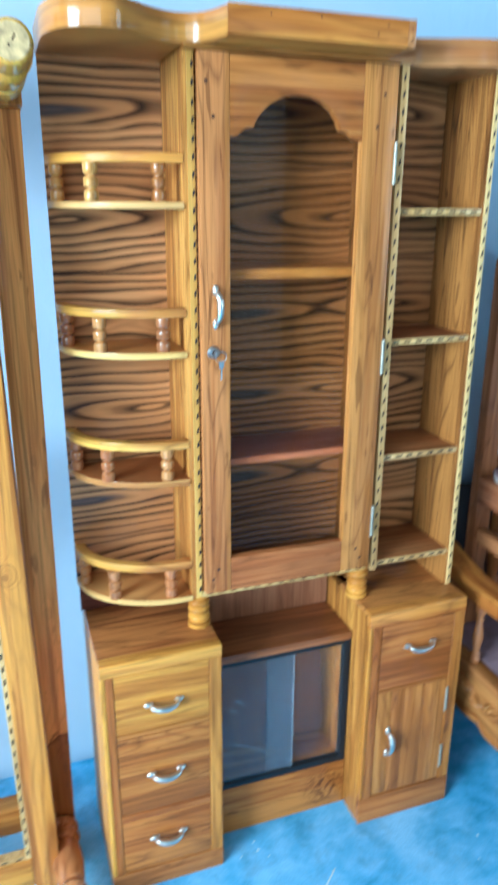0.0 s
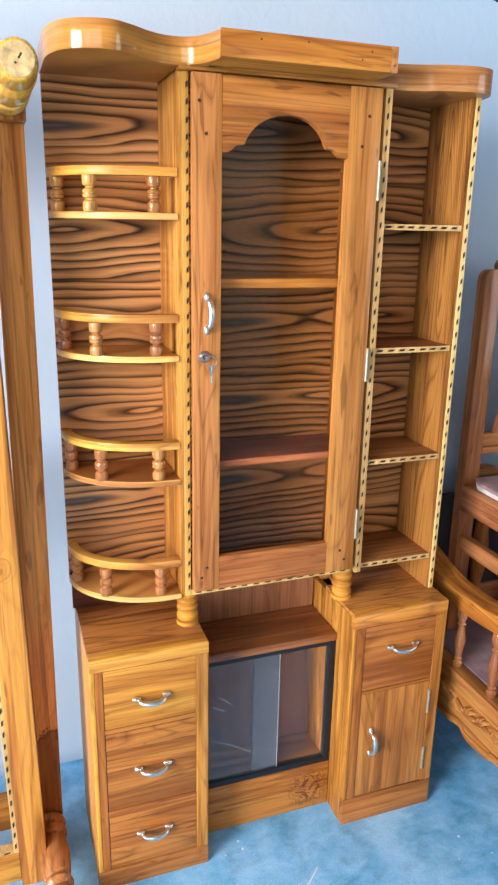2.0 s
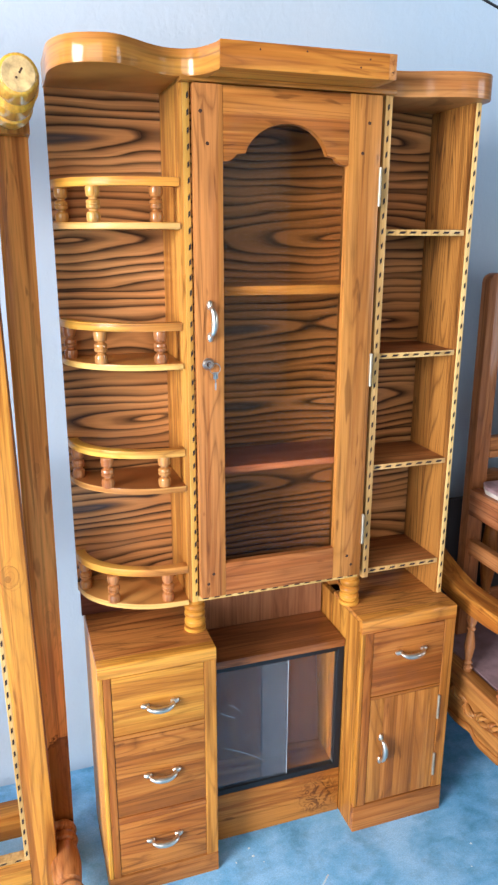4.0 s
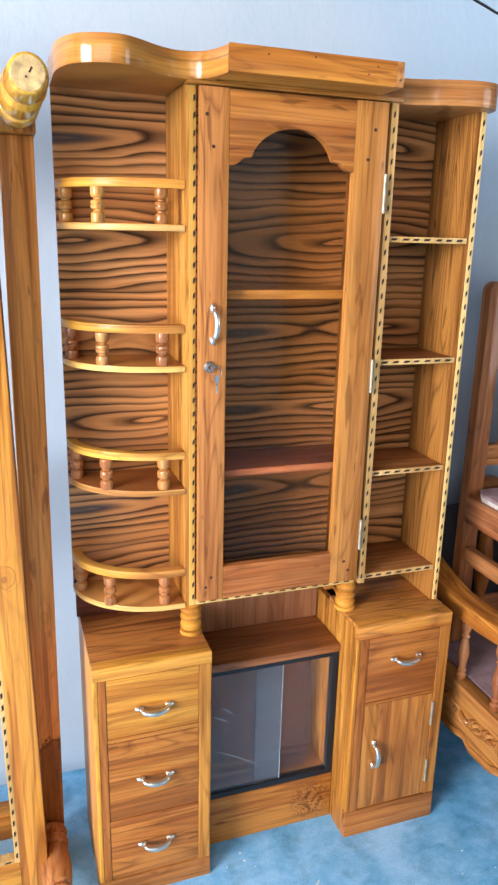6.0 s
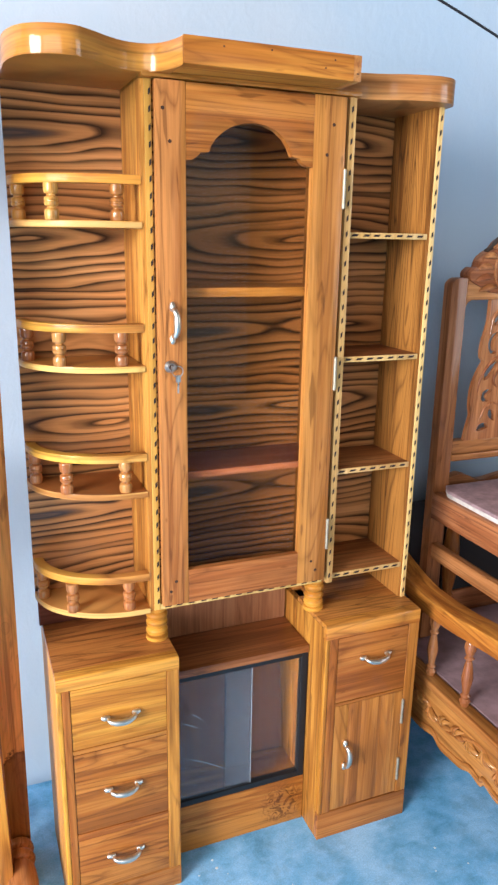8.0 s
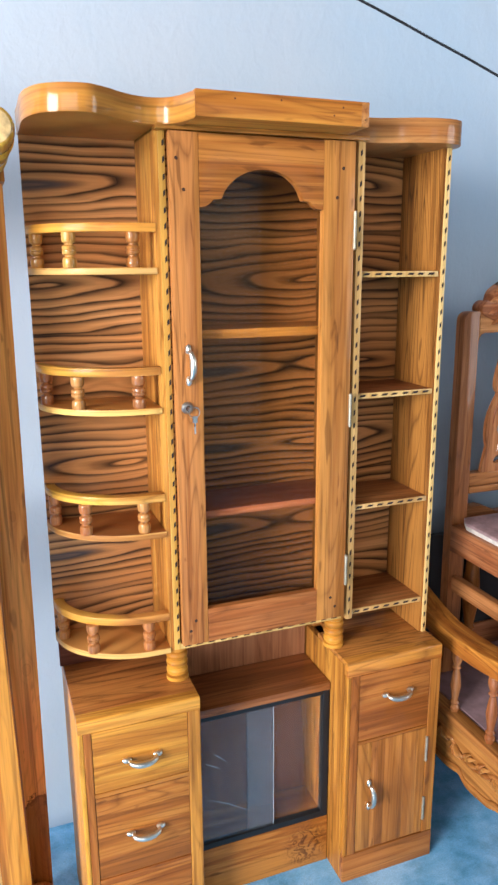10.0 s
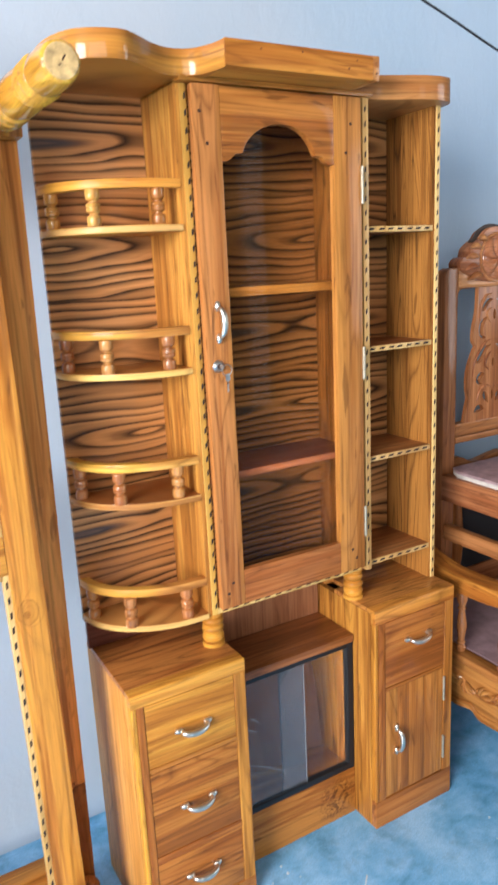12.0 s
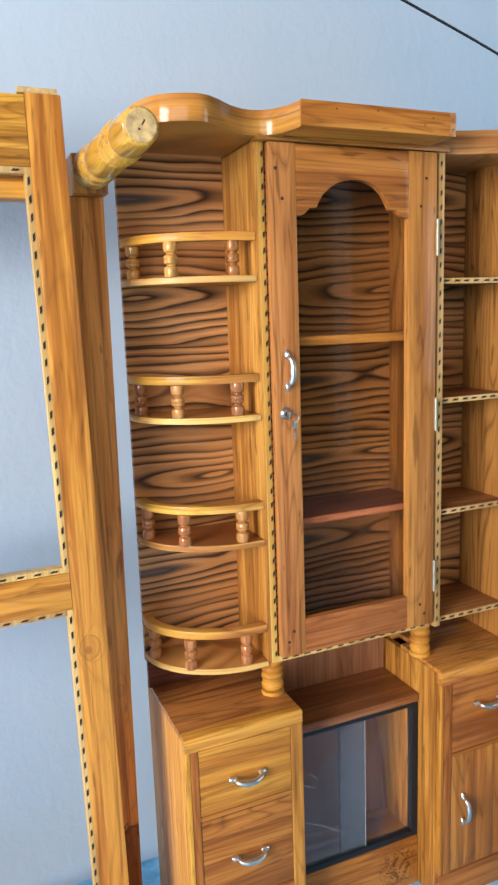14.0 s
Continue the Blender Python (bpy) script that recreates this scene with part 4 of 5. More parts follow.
for a, b, y in ((LX0 + 0.012, 0.172, LY + 0.004), (0.104, LX1 - 0.012, LY + 0.012)):
    g = part("sliding_pane", box(a, b, y, y + 0.004, 0.150, 0.496, 0.0004), DUSTY_HAZED_GLASS if a < 0 else WIPED_GLASS, low, "clear sliding glass pane")
    g.visible_shadow = a < 0
for line in SCRATCHES:
    pts = smooth_line([(x, LY + 0.0038, z) for x, z in line], 6)
    n = len(pts)
    part("scratch", tube(pts, [0.0002 + 0.0009 * math.sin(math.pi * i / (n - 1)) for i in range(n)], 6, 0.15), SCRATCH, low)
part("pane_edge", box(0.1722, 0.1736, LY + 0.0042, LY + 0.0078, 0.153, 0.493, 0), GLASS_EDGE, low, "pale ground edge of the glass")
part("pane_edge", box(0.1035, 0.1052, LY + 0.0105, LY + 0.0118, 0.153, 0.493, 0), BLACK, low)

# ---- upended table against the wall ----
table = thing("upended_table", (-0.6, 0.09, 0.0), "golden teak table frame stood on end, open panels edged with inlay", "table frame")


def leaned(bm, rate):
    for v in bm.verts:
        v.co.x -= rate * (v.co.z - 0.9)
    return bm


FY0, FY1, LEAN_RATE = 0.020, 0.050, 0.0135
SX0, SX1 = -0.486, -0.425
part("frame_stile", leaned(box(SX0, SX1, FY0, FY1, 0.0, 1.832, 0.003), LEAN_RATE), STILE_Z, table, "golden stile with a knot")
part("frame_stile", leaned(box(-1.165, -1.104, FY0, FY1, 0.0, 1.832, 0.003), LEAN_RATE), STILE_Z, table)
part("stile_end", leaned(box(SX0 - 0.01, SX1 - 0.004, FY0 + 0.006, FY1, 1.8325, 1.843, 0.003), LEAN_RATE), END_GRAIN, table, "pale raw end grain")
for z0, z1 in ((1.712, 1.828), (0.908, 0.982), (0.02, 0.10)):
    part("frame_rail", leaned(box(-1.1035, SX0 - 0.0003, FY0 + 0.0005, FY1, z0, z1, 0.0015), LEAN_RATE), STILE_X, table)
for z0, z1 in ((0.982, 1.712), (0.10, 0.908)):
    w = 0.011
    for x0, x1, a, b, upright in ((SX0 - w, SX0, z0, z1, True), (-1.104, -1.104 + w, z0, z1, True), (-1.104 + w, SX0 - w, z0, z0 + w, False), (-1.104 + w, SX0 - w, z1 - w, z1, False)):
        strip = part("inlay_strip", leaned(box(x0, x1, FY0 + 0.003, FY1 - 0.004, a, b, 0.0006), LEAN_RATE), PALE, table, "pale inlay strip with dark slips")
        if upright:
            inlay_slips(strip, x0, x1, a + 0.006, b - 0.006, FY0 + 0.003, 0.030, 0.0040, 0.0125, True, LEAN_RATE)
        else:
            inlay_slips(strip, x0, x1, a, b, FY0 + 0.003, 0.030, 0.0125, 0.0038, False, LEAN_RATE)
part("apron", leaned(box(-1.1, -0.49, FY1, 0.102, 1.665, 1.80, 0.001), LEAN_RATE), STILE_X, table)
part("apron", leaned(box(-0.478, -0.422, FY1, 0.102, 0.05, 1.80, 0), LEAN_RATE), BROWN_Z, table)
part("end_rail", leaned(box(-0.423, -0.3588, 0.130, 0.192, 0.0, 1.684, 0.002), -0.010), POST_Z, table, "brown end rail with a dark knot")
part("end_rail_block", box(-0.413, -0.348, 0.096, 0.192, 1.6845, 1.756, 0.002), STILE_Z, table)
leg = [(0, 0.031), (0.008, 0.035), (0.020, 0.0355), (0.026, 0.0250), (0.030, 0.0250), (0.036, 0.0340), (0.047, 0.0372), (0.058, 0.0340), (0.063, 0.0250), (0.067, 0.0250), (0.073, 0.0335), (0.084, 0.0368), (0.095, 0.0335), (0.100, 0.0250), (0.104, 0.0250), (0.109, 0.031), (0.12, 0.0325), (0.14, 0.0345), (0.165, 0.0352), (0.19, 0.0340), (0.21, 0.0318), (0.222, 0.0300), (0.227, 0.0222), (0.231, 0.0222), (0.237, 0.0300), (0.248, 0.0342), (0.258, 0.0300), (0.263, 0.0222), (0.267, 0.0222), (0.272, 0.0302), (0.283, 0.0346), (0.294, 0.0302), (0.299, 0.0225), (0.304, 0.030), (0.318, 0.0322), (0.35, 0.0314), (0.378, 0.0294), (0.387, 0.0277), (0.392, 0.0252)]
LEG = 0.346
leg = [(h * LEG / 0.392, r) for h, r in leg[:-2]] + [(LEG - 0.008, 0.0288), (LEG - 0.0035, 0.0280), (LEG - 0.001, 0.0262), (LEG, 0.0240)]
for zc, tip, xb, xt, yb in ((1.725, 1.7215, -0.3805, -0.3745, 0.097), (0.066, 0.060, -0.399, -0.391, 0.131)):
    rings = leg if zc > 1 else [(h - leg[4][0], r) for h, r in leg[4:]]
    span = rings[-1][0]
    base, way = Vector((xb, yb, zc)), Vector((xt - xb, -span, tip - zc))
    lg = part("turned_leg", turned(rings, base, way, 28), LEG_Y if zc > 1 else BROWN_LEG_Y, table, "ring-turned leg with raw end grain")
    part("leg_end", turned([(0, 0.0238), (0.0008, 0.0230), (0.001, 0.002)], base + way.normalized() * (span + 0.0001), way, 28), END_GRAIN, lg)
    if zc > 1:
        for dx, dz in ((0.002, 0.002), (-0.003, -0.005), (0.005, 0.007), (0.0035, 0.0045)):
            part("screw_hole", disc((xt + dx, yb - LEG - 0.0008, tip + dz), 0.0017, (0, -1, 0), 0.0006, 8), HOLE, lg)
rail = tagged(part("loose_rail", box(-1.4, -0.44, 0.206, 0.26, 0.0, 0.075, 0.003), WOOD_X), "loose golden teak rail lying on the floor by the wall", "wooden rail")


# ---- carved chairs stood on a sofa ----
def ellipse(cx, cz, rx, rz, n=14, tilt=0.0):
    c, s = math.cos(tilt), math.sin(tilt)
    return [(cx + rx * math.cos(a) * c - rz * math.sin(a) * s, cz + rx * math.cos(a) * s + rz * math.sin(a) * c) for a in (2 * math.pi * k / n for k in range(n))]


def tapered(line, w, lean):
    """A closed leaf-shaped outline round a line in x and z, pointed at both ends; lean moves its widest place."""
    n = len(line)
    left, right = [], []
    for i in range(1, n - 1):
        d = (line[i + 1] - line[i - 1]).normalized()
        r = w * math.sin(math.pi * (i / (n - 1)) ** (1 / lean)) ** 0.75
        left.append((line[i].x - d.z * r, line[i].z + d.x * r))
        right.append((line[i].x + d.z * r, line[i].z - d.x * r))
    return [(line[0].x, line[0].z)] + left + [(line[-1].x, line[-1].z)] + right[::-1]


def dining_chair(x, y, z):
    """A carved chair whose back faces the wall; x, y, z is the floor point under its back left post."""
    ch = thing("dining_chair", (x + 0.2, y - 0.2, z), "carved teak dining chair, mauve seat pad, standing on a sofa", "chair", "chairs on the sofa")
    back_top, seat, w = 1.413, 0.832, 0.050
    xr = x + 0.327
    for a, s in ((x, 1), (xr, -1)):
        outer, inner = (a, a + w) if s > 0 else (a + w, a)
        bend = [(outer + s * 0.024 * (1 - math.cos(t)), back_top - 0.024 + 0.024 * math.sin(t)) for t in (math.pi / 2 * k / 6 for k in range(7))]
        part("back_post", prism([(inner, z), (outer, z)] + bend + [(inner, back_top)], y, y + 0.036, "y", 0.005), BROWN_Z, ch)
    xa, xb = x + w + 0.0005, xr - 0.0005
    cove = [(xa + 0.020 * (1 - math.cos(t)), 1.336 + 0.020 * math.sin(t)) for t in (math.pi / 2 * k / 6 for k in range(7))]
    part("top_rail", prism([(xb, 1.411), (xa, 1.411)] + cove + [(xa + xb - a, b) for a, b in cove[::-1]], y + 0.001, y + 0.035, "y", 0.002), BROWN_X, ch)
    part("lower_rail", merge(box(xa, xb, y + 0.003, y + 0.034, 0.936, 0.973, 0.004, 3), box(xa, xb, y - 0.001, y + 0.034, 0.916, 0.9355, 0.004, 3)), BROWN_X, ch)
    cx = x + 0.1885
    half = [(0.068, 1.357), (0.068, 1.327), (0.069, 1.300), (0.074, 1.272), (0.081, 1.245), (0.084, 1.217), (0.080, 1.200), (0.072, 1.191), (0.078, 1.179), (0.090, 1.155), (0.100, 1.127), (0.104, 1.093), (0.102, 1.065), (0.098, 1.044), (0.102, 1.024), (0.108, 0.996), (0.112, 0.9725)]
    half = [(p.x, p.z) for p in smooth_line([(a, 0, b) for a, b in half], 4)]
    cx += 0.012
    outline = [(cx + a, b) for a, b in half] + [(cx - a, b) for a, b in half[::-1]]
    holes = [ellipse(cx, 1.278, 0.0055, 0.015), ellipse(cx, 1.044, 0.0045, 0.016), ellipse(cx, 1.140, 0.0050, 0.013)]
    for s in (-1, 1):
        for pts, w, lean in ((((0.007, 1.321), (0.026, 1.316), (0.040, 1.302), (0.046, 1.286)), 0.0085, 0.8), (((0.028, 1.271), (0.047, 1.257), (0.054, 1.236), (0.047, 1.217), (0.032, 1.214)), 0.0090, 1.2),
                             (((0.007, 1.193), (0.030, 1.182), (0.050, 1.162), (0.064, 1.139)), 0.0115, 0.62), (((0.034, 1.110), (0.052, 1.104), (0.058, 1.088), (0.042, 1.080)), 0.0100, 1.0),
                             (((0.014, 1.020), (0.025, 1.038), (0.036, 1.056)), 0.0103, 0.7), (((0.033, 1.004), (0.052, 1.009), (0.074, 0.998)), 0.0103, 0.8)):
            holes.append(tapered(smooth_line([(cx + s * u, 0, v) for u, v in pts], 5), w, lean))
    splat = part("carved_splat", pierced(outline, holes, y + 0.004, y + 0.017), BROWN_Z, ch, "pierced and carved splat")
    for s in (-1, 1):
        for pts in (((0.006, 1.208), (0.034, 1.200), (0.058, 1.178), (0.078, 1.145), (0.084, 1.105)), ((0.006, 1.066), (0.030, 1.074), (0.054, 1.060), (0.066, 1.030)), ((0.010, 1.337), (0.038, 1.330), (0.056, 1.305), (0.062, 1.262)), ((0.010, 1.172), (0.026, 1.158), (0.034, 1.136), (0.020, 1.118)), ((0.010, 1.296), (0.026, 1.290), (0.030, 1.275), (0.018, 1.255))):
            line = smooth_line([(cx + s * a, y + 0.003, b) for a, b in pts], 6)
            n = len(line)
            part("carved_vein", tube(line, [0.0012 + 0.0030 * math.sin(math.pi * i / (n - 1)) for i in range(n)], 6), BROWN_Z, splat)
    cx -= 0.012
    crest = [(-0.135, 1.405), (-0.138, 1.425), (-0.122, 1.440), (-0.108, 1.436), (-0.098, 1.462), (-0.078, 1.478), (-0.060, 1.488), (-0.045, 1.506), (-0.018, 1.518), (0.018, 1.518), (0.045, 1.506), (0.060, 1.488), (0.078, 1.478), (0.098, 1.462), (0.108, 1.436), (0.122, 1.440), (0.138, 1.425), (0.135, 1.405), (0.07, 1.378), (0.0, 1.368), (-0.07, 1.376)]
    crest_line = [(cx + p.x, p.z) for p in smooth_line([(a, 0, b) for a, b in crest], 4)]
    cr = part("carved_crest", prism(crest_line, y - 0.004, y + 0.040, "y", 0.003), BROWN_X, ch, "carved floral crest")
    rim = smooth_line([(cx + a, y + 0.018, b) for a, b in crest[5:13]], 5)
    part("crest_rim", tube(rim, 0.0085, 8), DARK_RIM, cr, "dark upper rim")
    rosette = bmesh.new()
    rings_, spokes = 10, 54
    grid = []
    for a in range(rings_ + 1):
        r = a / rings_
        row = []
        for k in range(spokes):
            th = 2 * math.pi * k / spokes
            h = 0.004 + 0.011 * math.sin(math.pi * min(1.0, r * 1.02)) * abs(math.sin(2.5 * th + 2.2 * r)) + 0.006 * max(0.0, 1 - r * 4)
            row.append(rosette.verts.new((cx + 0.058 * r * math.cos(th), y - 0.003 - (h if a < rings_ else -0.002), 1.436 + 0.062 * r * math.sin(th))))
        grid.append(row)
    for ra, rb in zip(grid, grid[1:]):
        for k in range(spokes):
            rosette.faces.new((ra[k], ra[(k + 1) % spokes], rb[(k + 1) % spokes], rb[k]))
    bmesh.ops.remove_doubles(rosette, verts=rosette.verts, dist=0.00005)
    part("rosette", rosette, BROWN_X, cr, "carved open flower")
    part("rosette_rim", tube([(cx + a, y - 0.004, b) for a, b in ellipse(0, 1.436, 0.060, 0.064, 28) + [(0.060, 1.436)]], 0.0045, 8), BROWN_X, cr)
    for s in (-1, 1):
        for k in range(5):
            a0 = 0.95 - 0.42 * k
            base = Vector((cx + s * 0.066 * math.cos(a0), y - 0.003, 1.432 + 0.060 * math.sin(a0)))
            tip = Vector((cx + s * (0.104 + 0.006 * k) * math.cos(a0 * 0.82), y - 0.003, 1.428 + 0.082 * math.sin(a0 * 0.9)))
            mid = (base + tip) / 2 + Vector((0, -0.007, 0.006))
            line = smooth_line([base, mid, tip], 6)
            n = len(line)
            part("leaf", tube(line, [0.0015 + 0.0085 * math.sin(math.pi * i / (n - 1)) ** 0.8 for i in range(n)], 8, 0.7), BROWN_X, cr)
    fy = y - 0.40
    for a in (x - 0.003, xr + w - 0.029):
        part("seat_rail", box(a, a + 0.032, fy + 0.05, y - 0.0003, seat - 0.074, seat, 0.003), BROWN_Y, ch)
        part("stretcher", box(a + 0.012, a + 0.034, fy + 0.04, y, 0.635, 0.680, 0.003), BROWN_Y, ch)
    for yy in (fy + 0.01, y - 0.03):
        part("seat_rail", box(x + 0.0295, xr + 0.0205, yy, yy + 0.028, seat - 0.074, seat - 0.001, 0.003), BROWN_X, ch)
    for a in (x + 0.024, xr + 0.026):
        prof = [(0, 0.014), (0.03, 0.019), (0.05, 0.014), (0.058, 0.020), (0.068, 0.014), (0.09, 0.019), (0.2, 0.025), (0.24, 0.022), (0.25, 0.026), (0.26, 0.021), (0.27, 0.024), (0.30, 0.024)]
        top = seat - 0.0005 - z
        part("front_leg", merge(turned([(h * (top - 0.10) / 0.30, r) for h, r in prof], (a, fy + 0.025, z)), box(a - 0.026, a + 0.026, fy, fy + 0.051, seat - 0.1005, seat - 0.0005, 0.003)), BROWN_Z, ch, "turned front leg with a square head")
    xe = xr + w
    pad = part("seat_pad", prism([(x + 0.030, y - 0.012), (xe - 0.030, y - 0.012), (xe - 0.008, y - 0.05), (xe - 0.006, fy + 0.04), (xe - 0.016, fy), (x + 0.016, fy), (x + 0.006, fy + 0.04), (x + 0.008, y - 0.05)][::-1], seat + 0.012, seat + 0.022, "z", 0.004), MAUVE, ch, "mauve cloth seat pad with a cream edge")
    part("pad_edge", prism([(x + 0.031, y - 0.013), (xe - 0.031, y - 0.013), (xe - 0.009, y - 0.051), (xe - 0.007, fy + 0.04), (xe - 0.017, fy + 0.001), (x + 0.017, fy + 0.001), (x + 0.007, fy + 0.04), (x + 0.009, y - 0.051)][::-1], seat + 0.0005, seat + 0.0135, "z", 0.003), CREAM, pad)
    return ch


SOFA_SEAT = 0.375
chair = dining_chair(0.760, 0.170, SOFA_SEAT)
copy_thing(chair, Matrix.Translation((0.960 + 0.402, -0.022, SOFA_SEAT)))

sofa = thing("carved_sofa", (1.4, -0.1, 0.0), "carved teak sofa frame with curved arm and turned spindles", "sofa")
SXL = 0.665
part("seat_board", box(SXL + 0.04, 2.35, -0.46, 0.27, SOFA_SEAT - 0.03, SOFA_SEAT - 0.0005, 0.004), SHADED_MAUVE, sofa, "mauve seat board")
for xs in (SXL, 2.36):
    side = [(0.26, 0.374), (-0.45, 0.374), (-0.47, 0.34), (-0.455, 0.265), (-0.41, 0.240), (-0.355, 0.238), (-0.32, 0.222), (-0.29, 0.220), (-0.252, 0.230), (-0.238, 0.216), (-0.20, 0.224), (-0.165, 0.210), (-0.13, 0.206), (-0.085, 0.203), (-0.066, 0.208), (-0.046, 0.220), (-0.01, 0.212), (0.03, 0.208), (0.10, 0.215), (0.26, 0.215)]
    line = [(p.x, p.y) for p in smooth_line([(a, b, 0) for a, b in side[2:]], 5)]
    sp = part("side_panel", prism([side[0], side[1]] + line, xs, xs + 0.035, "x", 0.004), SOFA_Y, sofa, "carved side panel with a scalloped lower edge")
    part("ledge", box(xs - 0.006, xs + 0.036, -0.452, 0.255, 0.352, 0.3738, 0.004, 3), SOFA_Y, sp, "rounded ledge over the carving")
    rim = smooth_line([(xs - 0.001, a, b + 0.020) for a, b in side[3:-1]], 5)
    part("lower_moulding", tube(rim, 0.0065, 8), SOFA_Y, sp, "raised moulding along the scalloped edge")
    stem = [(xs - 0.002, 0.11 - 0.54 * k / 60, 0.302 + 0.022 * math.sin(k / 60 * 4 * math.pi)) for k in range(61)]
    part("carving", tube(stem, 0.0050, 8, 0.7), SOFA_Y, sp, "carved running stem")
    for k in range(10):
        u = (k + 0.5) / 10
        y0, z0 = 0.11 - 0.54 * u, 0.302 + 0.022 * math.sin(u * 4 * math.pi)
        s = -1 if math.sin(u * 4 * math.pi) > 0 else 1
        for j, (turn, reach) in enumerate(((0.35, 0.058), (0.85, 0.052), (1.35, 0.044), (1.9, 0.032))):
            c, d = math.cos(turn), math.sin(turn) * s
            leaf = smooth_line([(xs - 0.001, y0, z0), (xs - 0.007, y0 - c * reach * 0.5, z0 + d * reach * 0.55), (xs - 0.001, y0 - c * reach * 0.8 - 0.006, z0 + d * reach * 0.75)], 6)
            n = len(leaf)
            part("carving", tube(leaf, [0.0012 + 0.0062 * math.sin(math.pi * (i / (n - 1)) ** 0.7) ** 0.9 for i in range(n)], 8, 0.75), SOFA_Y, sp, "carved leaf")
    arm = smooth_line([(0.255, 0.672, 0), (0.19, 0.646, 0), (0.108, 0.621, 0), (0.03, 0.609, 0), (-0.09, 0.613, 0), (-0.174, 0.624, 0), (-0.255, 0.633, 0), (-0.36, 0.640, 0), (-0.45, 0.632, 0), (-0.50, 0.60, 0)], 6)
    upper = [(p.x, p.y) for p in arm]
    part("arm", prism(upper + [(a, b - 0.049) for a, b in upper[::-1]], xs - 0.016, xs + 0.050, "x", 0.007), GOLD_Y, sofa, "broad curved arm rest")
    for yb, top in ((0.010, 0.562), (-0.134, 0.571), (-0.278, 0.586), (-0.415, 0.588)):
        h = top - 0.3745
        prof = [(0, 0.012), (0.012, 0.0160), (0.019, 0.0100), (0.025, 0.0145), (0.031, 0.0095), (0.046, 0.0120), (0.072, 0.0165), (0.096, 0.0130), (0.116, 0.0085), (0.121, 0.0140), (0.127, 0.0095), (0.134, 0.0120), (0.147, 0.0170), (0.159, 0.0155), (0.170, 0.0090), (0.178, 0.0075)]
        part("arm_spindle", turned([(a * h / 0.178, r * 0.9) for a, r in prof], (xs + 0.018, yb, 0.3743)), ARM_SPINDLE, sofa, "turned arm spindle")
    for yb in (-0.43, 0.235):
        part("leg", turned([(0, 0.022), (0.05, 0.030), (0.09, 0.024), (0.12, 0.034), (0.225, 0.030)], (xs + 0.02, yb, 0.0)), WOOD_Z, sofa)
# Unseen apron, added to keep light off the floor under the sofa.
scallop = [(SXL + 0.036 + 1.6585 * k / 64, 0.115 + 0.030 * abs(math.sin(k / 64 * 6 * math.pi))) for k in range(65)]
part("front_apron", prism([(2.3595, 0.38), (SXL + 0.036, 0.38)] + scallop, -0.47, -0.435, "y", 0.003), SOFA_X, sofa, "unseen scalloped apron that shades the floor beneath")
crest = [(0.86, 0.74)] + [(0.87 + 0.074 * k, 0.806 + 0.018 * math.sin(k * 2.1) + 0.012 * math.sin(k * 0.9)) for k in range(21)] + [(2.35, 0.74)]
crest = [(p.x, p.y) for p in smooth_line([(a, b, 0) for a, b in crest], 3)]
part("back_rail", prism([(0.86, 0.70)] + crest + [(2.35, 0.70)], 0.285, 0.32, "y", 0.003), BROWN_X, sofa, "carved back rail with a scalloped top")
part("back_rail", box(0.70, 2.35, 0.285, 0.32, 0.36, 0.44, 0.003), BROWN_X, sofa)
# Near-black colour paints the shade on the carved wooden back.
SHADED_BACK = plain("shaded_carved_back", (0.022, 0.020, 0.022), 0.85)
for a, b, z1 in ((0.719, 0.886, 0.752), (0.912, 2.34, 0.7005)):
    part("back_panel", box(a, b, 0.292, 0.312, 0.4395, z1, 0.002), SHADED_BACK, sofa, "sofa back panel, near black for carved wood in shade")
for xp in (0.668, 2.362):
    part("back_post", box(xp, xp + 0.05, 0.262, 0.33, 0.0, 0.68, 0.004), BROWN_Z, sofa)

for k in range(4):
    prof = [(0, 0.015), (0.03, 0.019), (0.045, 0.013), (0.055, 0.019), (0.065, 0.013), (0.075, 0.019), (0.085, 0.014), (0.14, 0.022), (0.22, 0.025), (0.30, 0.018), (0.3255, 0.016)]
    part("back_spindle", turned(prof, (0.915 + 0.42 * k, 0.262, 0.3745)), WOOD_Z, sofa, "turned back spindle")

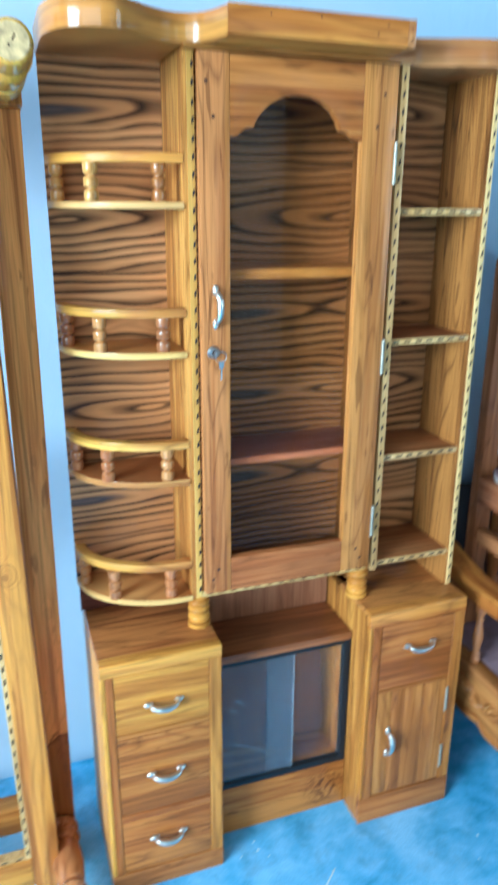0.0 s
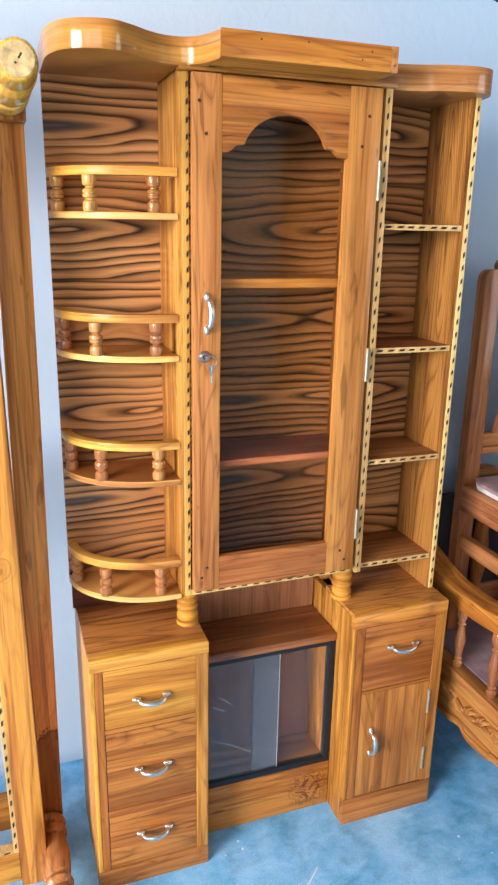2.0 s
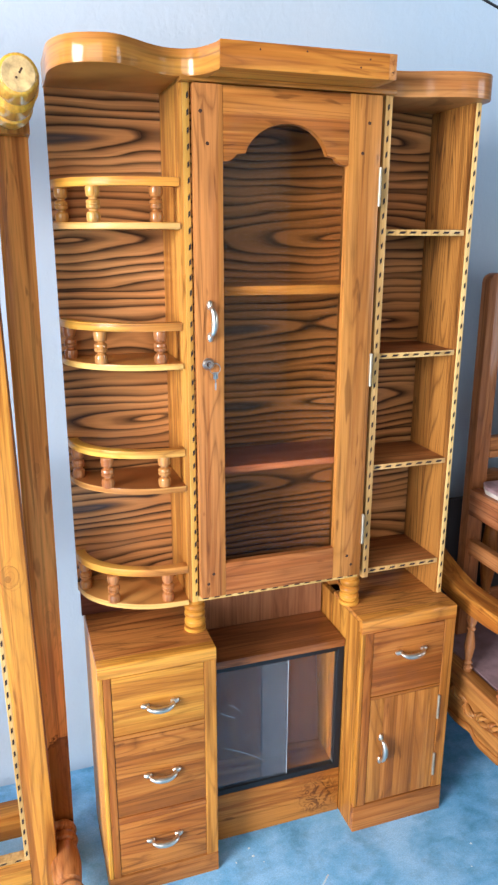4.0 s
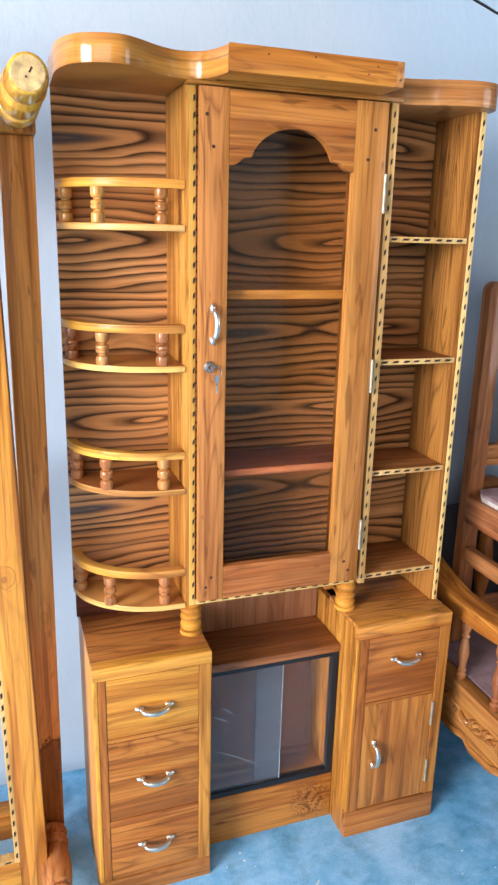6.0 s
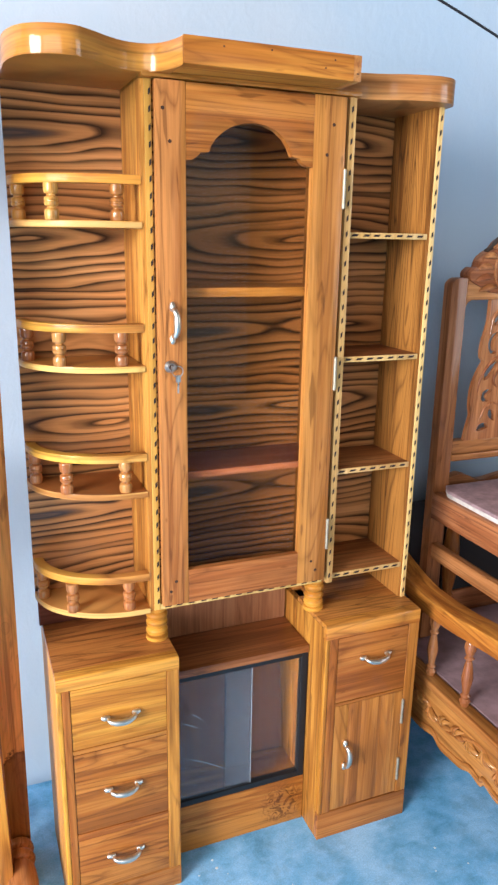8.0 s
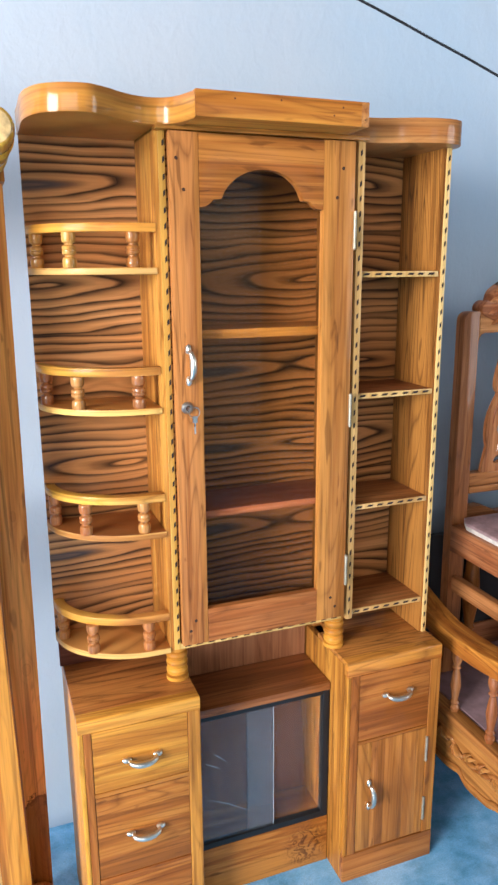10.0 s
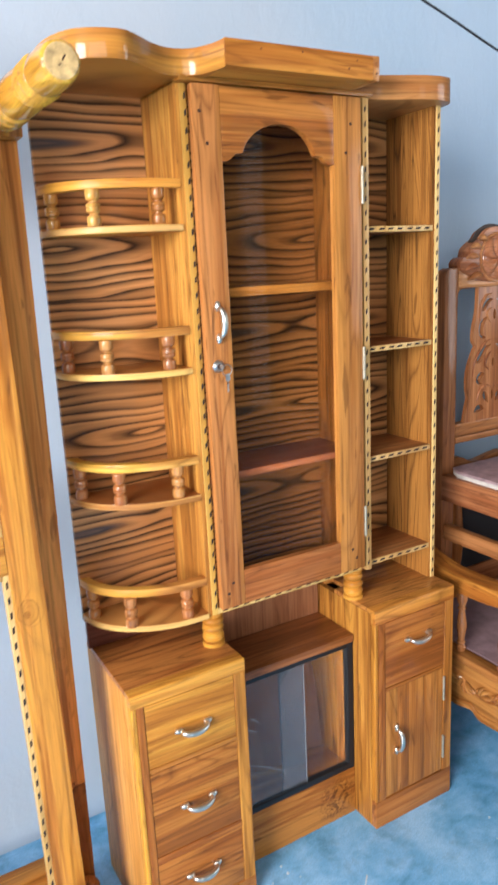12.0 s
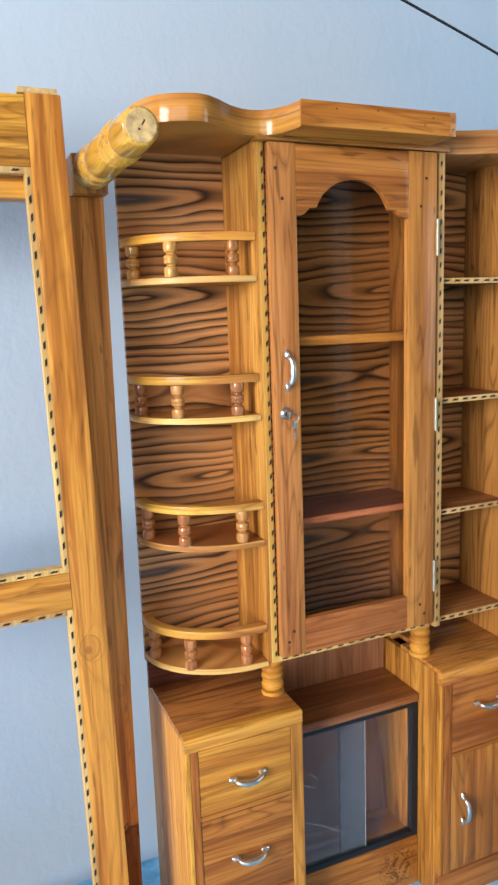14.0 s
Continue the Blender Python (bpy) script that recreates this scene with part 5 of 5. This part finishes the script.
# ---- small things ----
bag = bmesh.new()
bmesh.ops.create_icosphere(bag, subdivisions=3, radius=1.0)
for v in bag.verts:
    n = noise.noise(v.co * 2.3) * 0.25
    v.co = Vector((0.875 + v.co.x * (0.09 + 0.05 * n), -0.245 + v.co.y * (0.07 + 0.04 * n), SOFA_SEAT + max(0.0, 0.055 + v.co.z * (0.055 + 0.03 * n))))
tagged(part("plastic_bag", bag, YELLOW), "crumpled yellow plastic bag lying on the sofa seat", "bag")
hook = merge(prism([(1.392, 1.685), (1.435, 1.615), (1.50, 1.60), (1.52, 1.70), (1.48, 1.765), (1.425, 1.75)], WALL_Y - 0.05, WALL_Y - 0.0, "y", 0.008), tube([(1.47, WALL_Y - 0.02, 1.75), (1.47, WALL_Y - 0.01, 1.83)], 0.004, 8))
tagged(part("wall_hanging_pouch", hook, BLUE), "small blue pouch hanging on the wall", "pouch")
cable = smooth_line([(-4.598, 0.0, 3.41), (-3.45, 0.0, 3.098), (-1.4, 0.0, 2.545), (0.17, 0.0, 2.083), (0.55, 0.0, 1.966), (0.95, 0.0, 1.842), (2.2, 0.0, 1.50), (4.19, 0.0, 1.05)], 10)
tagged(part("slung_cable", tube(cable, 0.0027, 8), CABLE), "black cable slung slantwise across the room", "cable")


def chalk_line(points, w=0.0013):
    pts = smooth_line([(x, y, 0.0012) for x, y in points], 8)
    return tube(pts, [w * (0.75 + 0.5 * abs(noise.noise(p * 30))) for p in pts], 8, 0.12)


marks = merge(chalk_line([(0.212, -0.150), (0.185, -0.175), (0.150, -0.205), (0.115, -0.242), (0.06, -0.30)], 0.0026), chalk_line([(0.178, -0.184), (0.140, -0.222), (0.105, -0.268), (0.085, -0.30)], 0.0014),
              chalk_line([(0.02, -0.185), (0.06, -0.192), (0.106, -0.213)], 0.0010), chalk_line([(0.100, -0.209), (0.128, -0.222), (0.155, -0.236), (0.196, -0.264), (0.225, -0.295)], 0.0009), chalk_line([(0.045, -0.196), (0.09, -0.214), (0.14, -0.240)], 0.0008))
tagged(part("chalk_mark", marks, CHALK), "white chalk scrawl drawn on the floor", "chalk mark")
spots = []
for x, y, r in ((0.052, -0.014, 0.005), (0.055, -0.040, 0.006), (0.008, -0.046, 0.004), (0.075, -0.065, 0.003), (0.33, -0.33, 0.004), (0.60, -0.18, 0.005), (0.65, -0.25, 0.004), (0.56, -0.24, 0.003), (0.15, -0.18, 0.003)):
    spots.append(turned([(0, r * 0.65), (0.0006, r * 0.55), (0.0008, r * 0.1)], (x, y, 0.0003), (0, 0, 1), 9))
tagged(part("paint_specks", merge(*spots), CHALK), "white paint specks dried on the floor", "paint specks", kind="stuff")
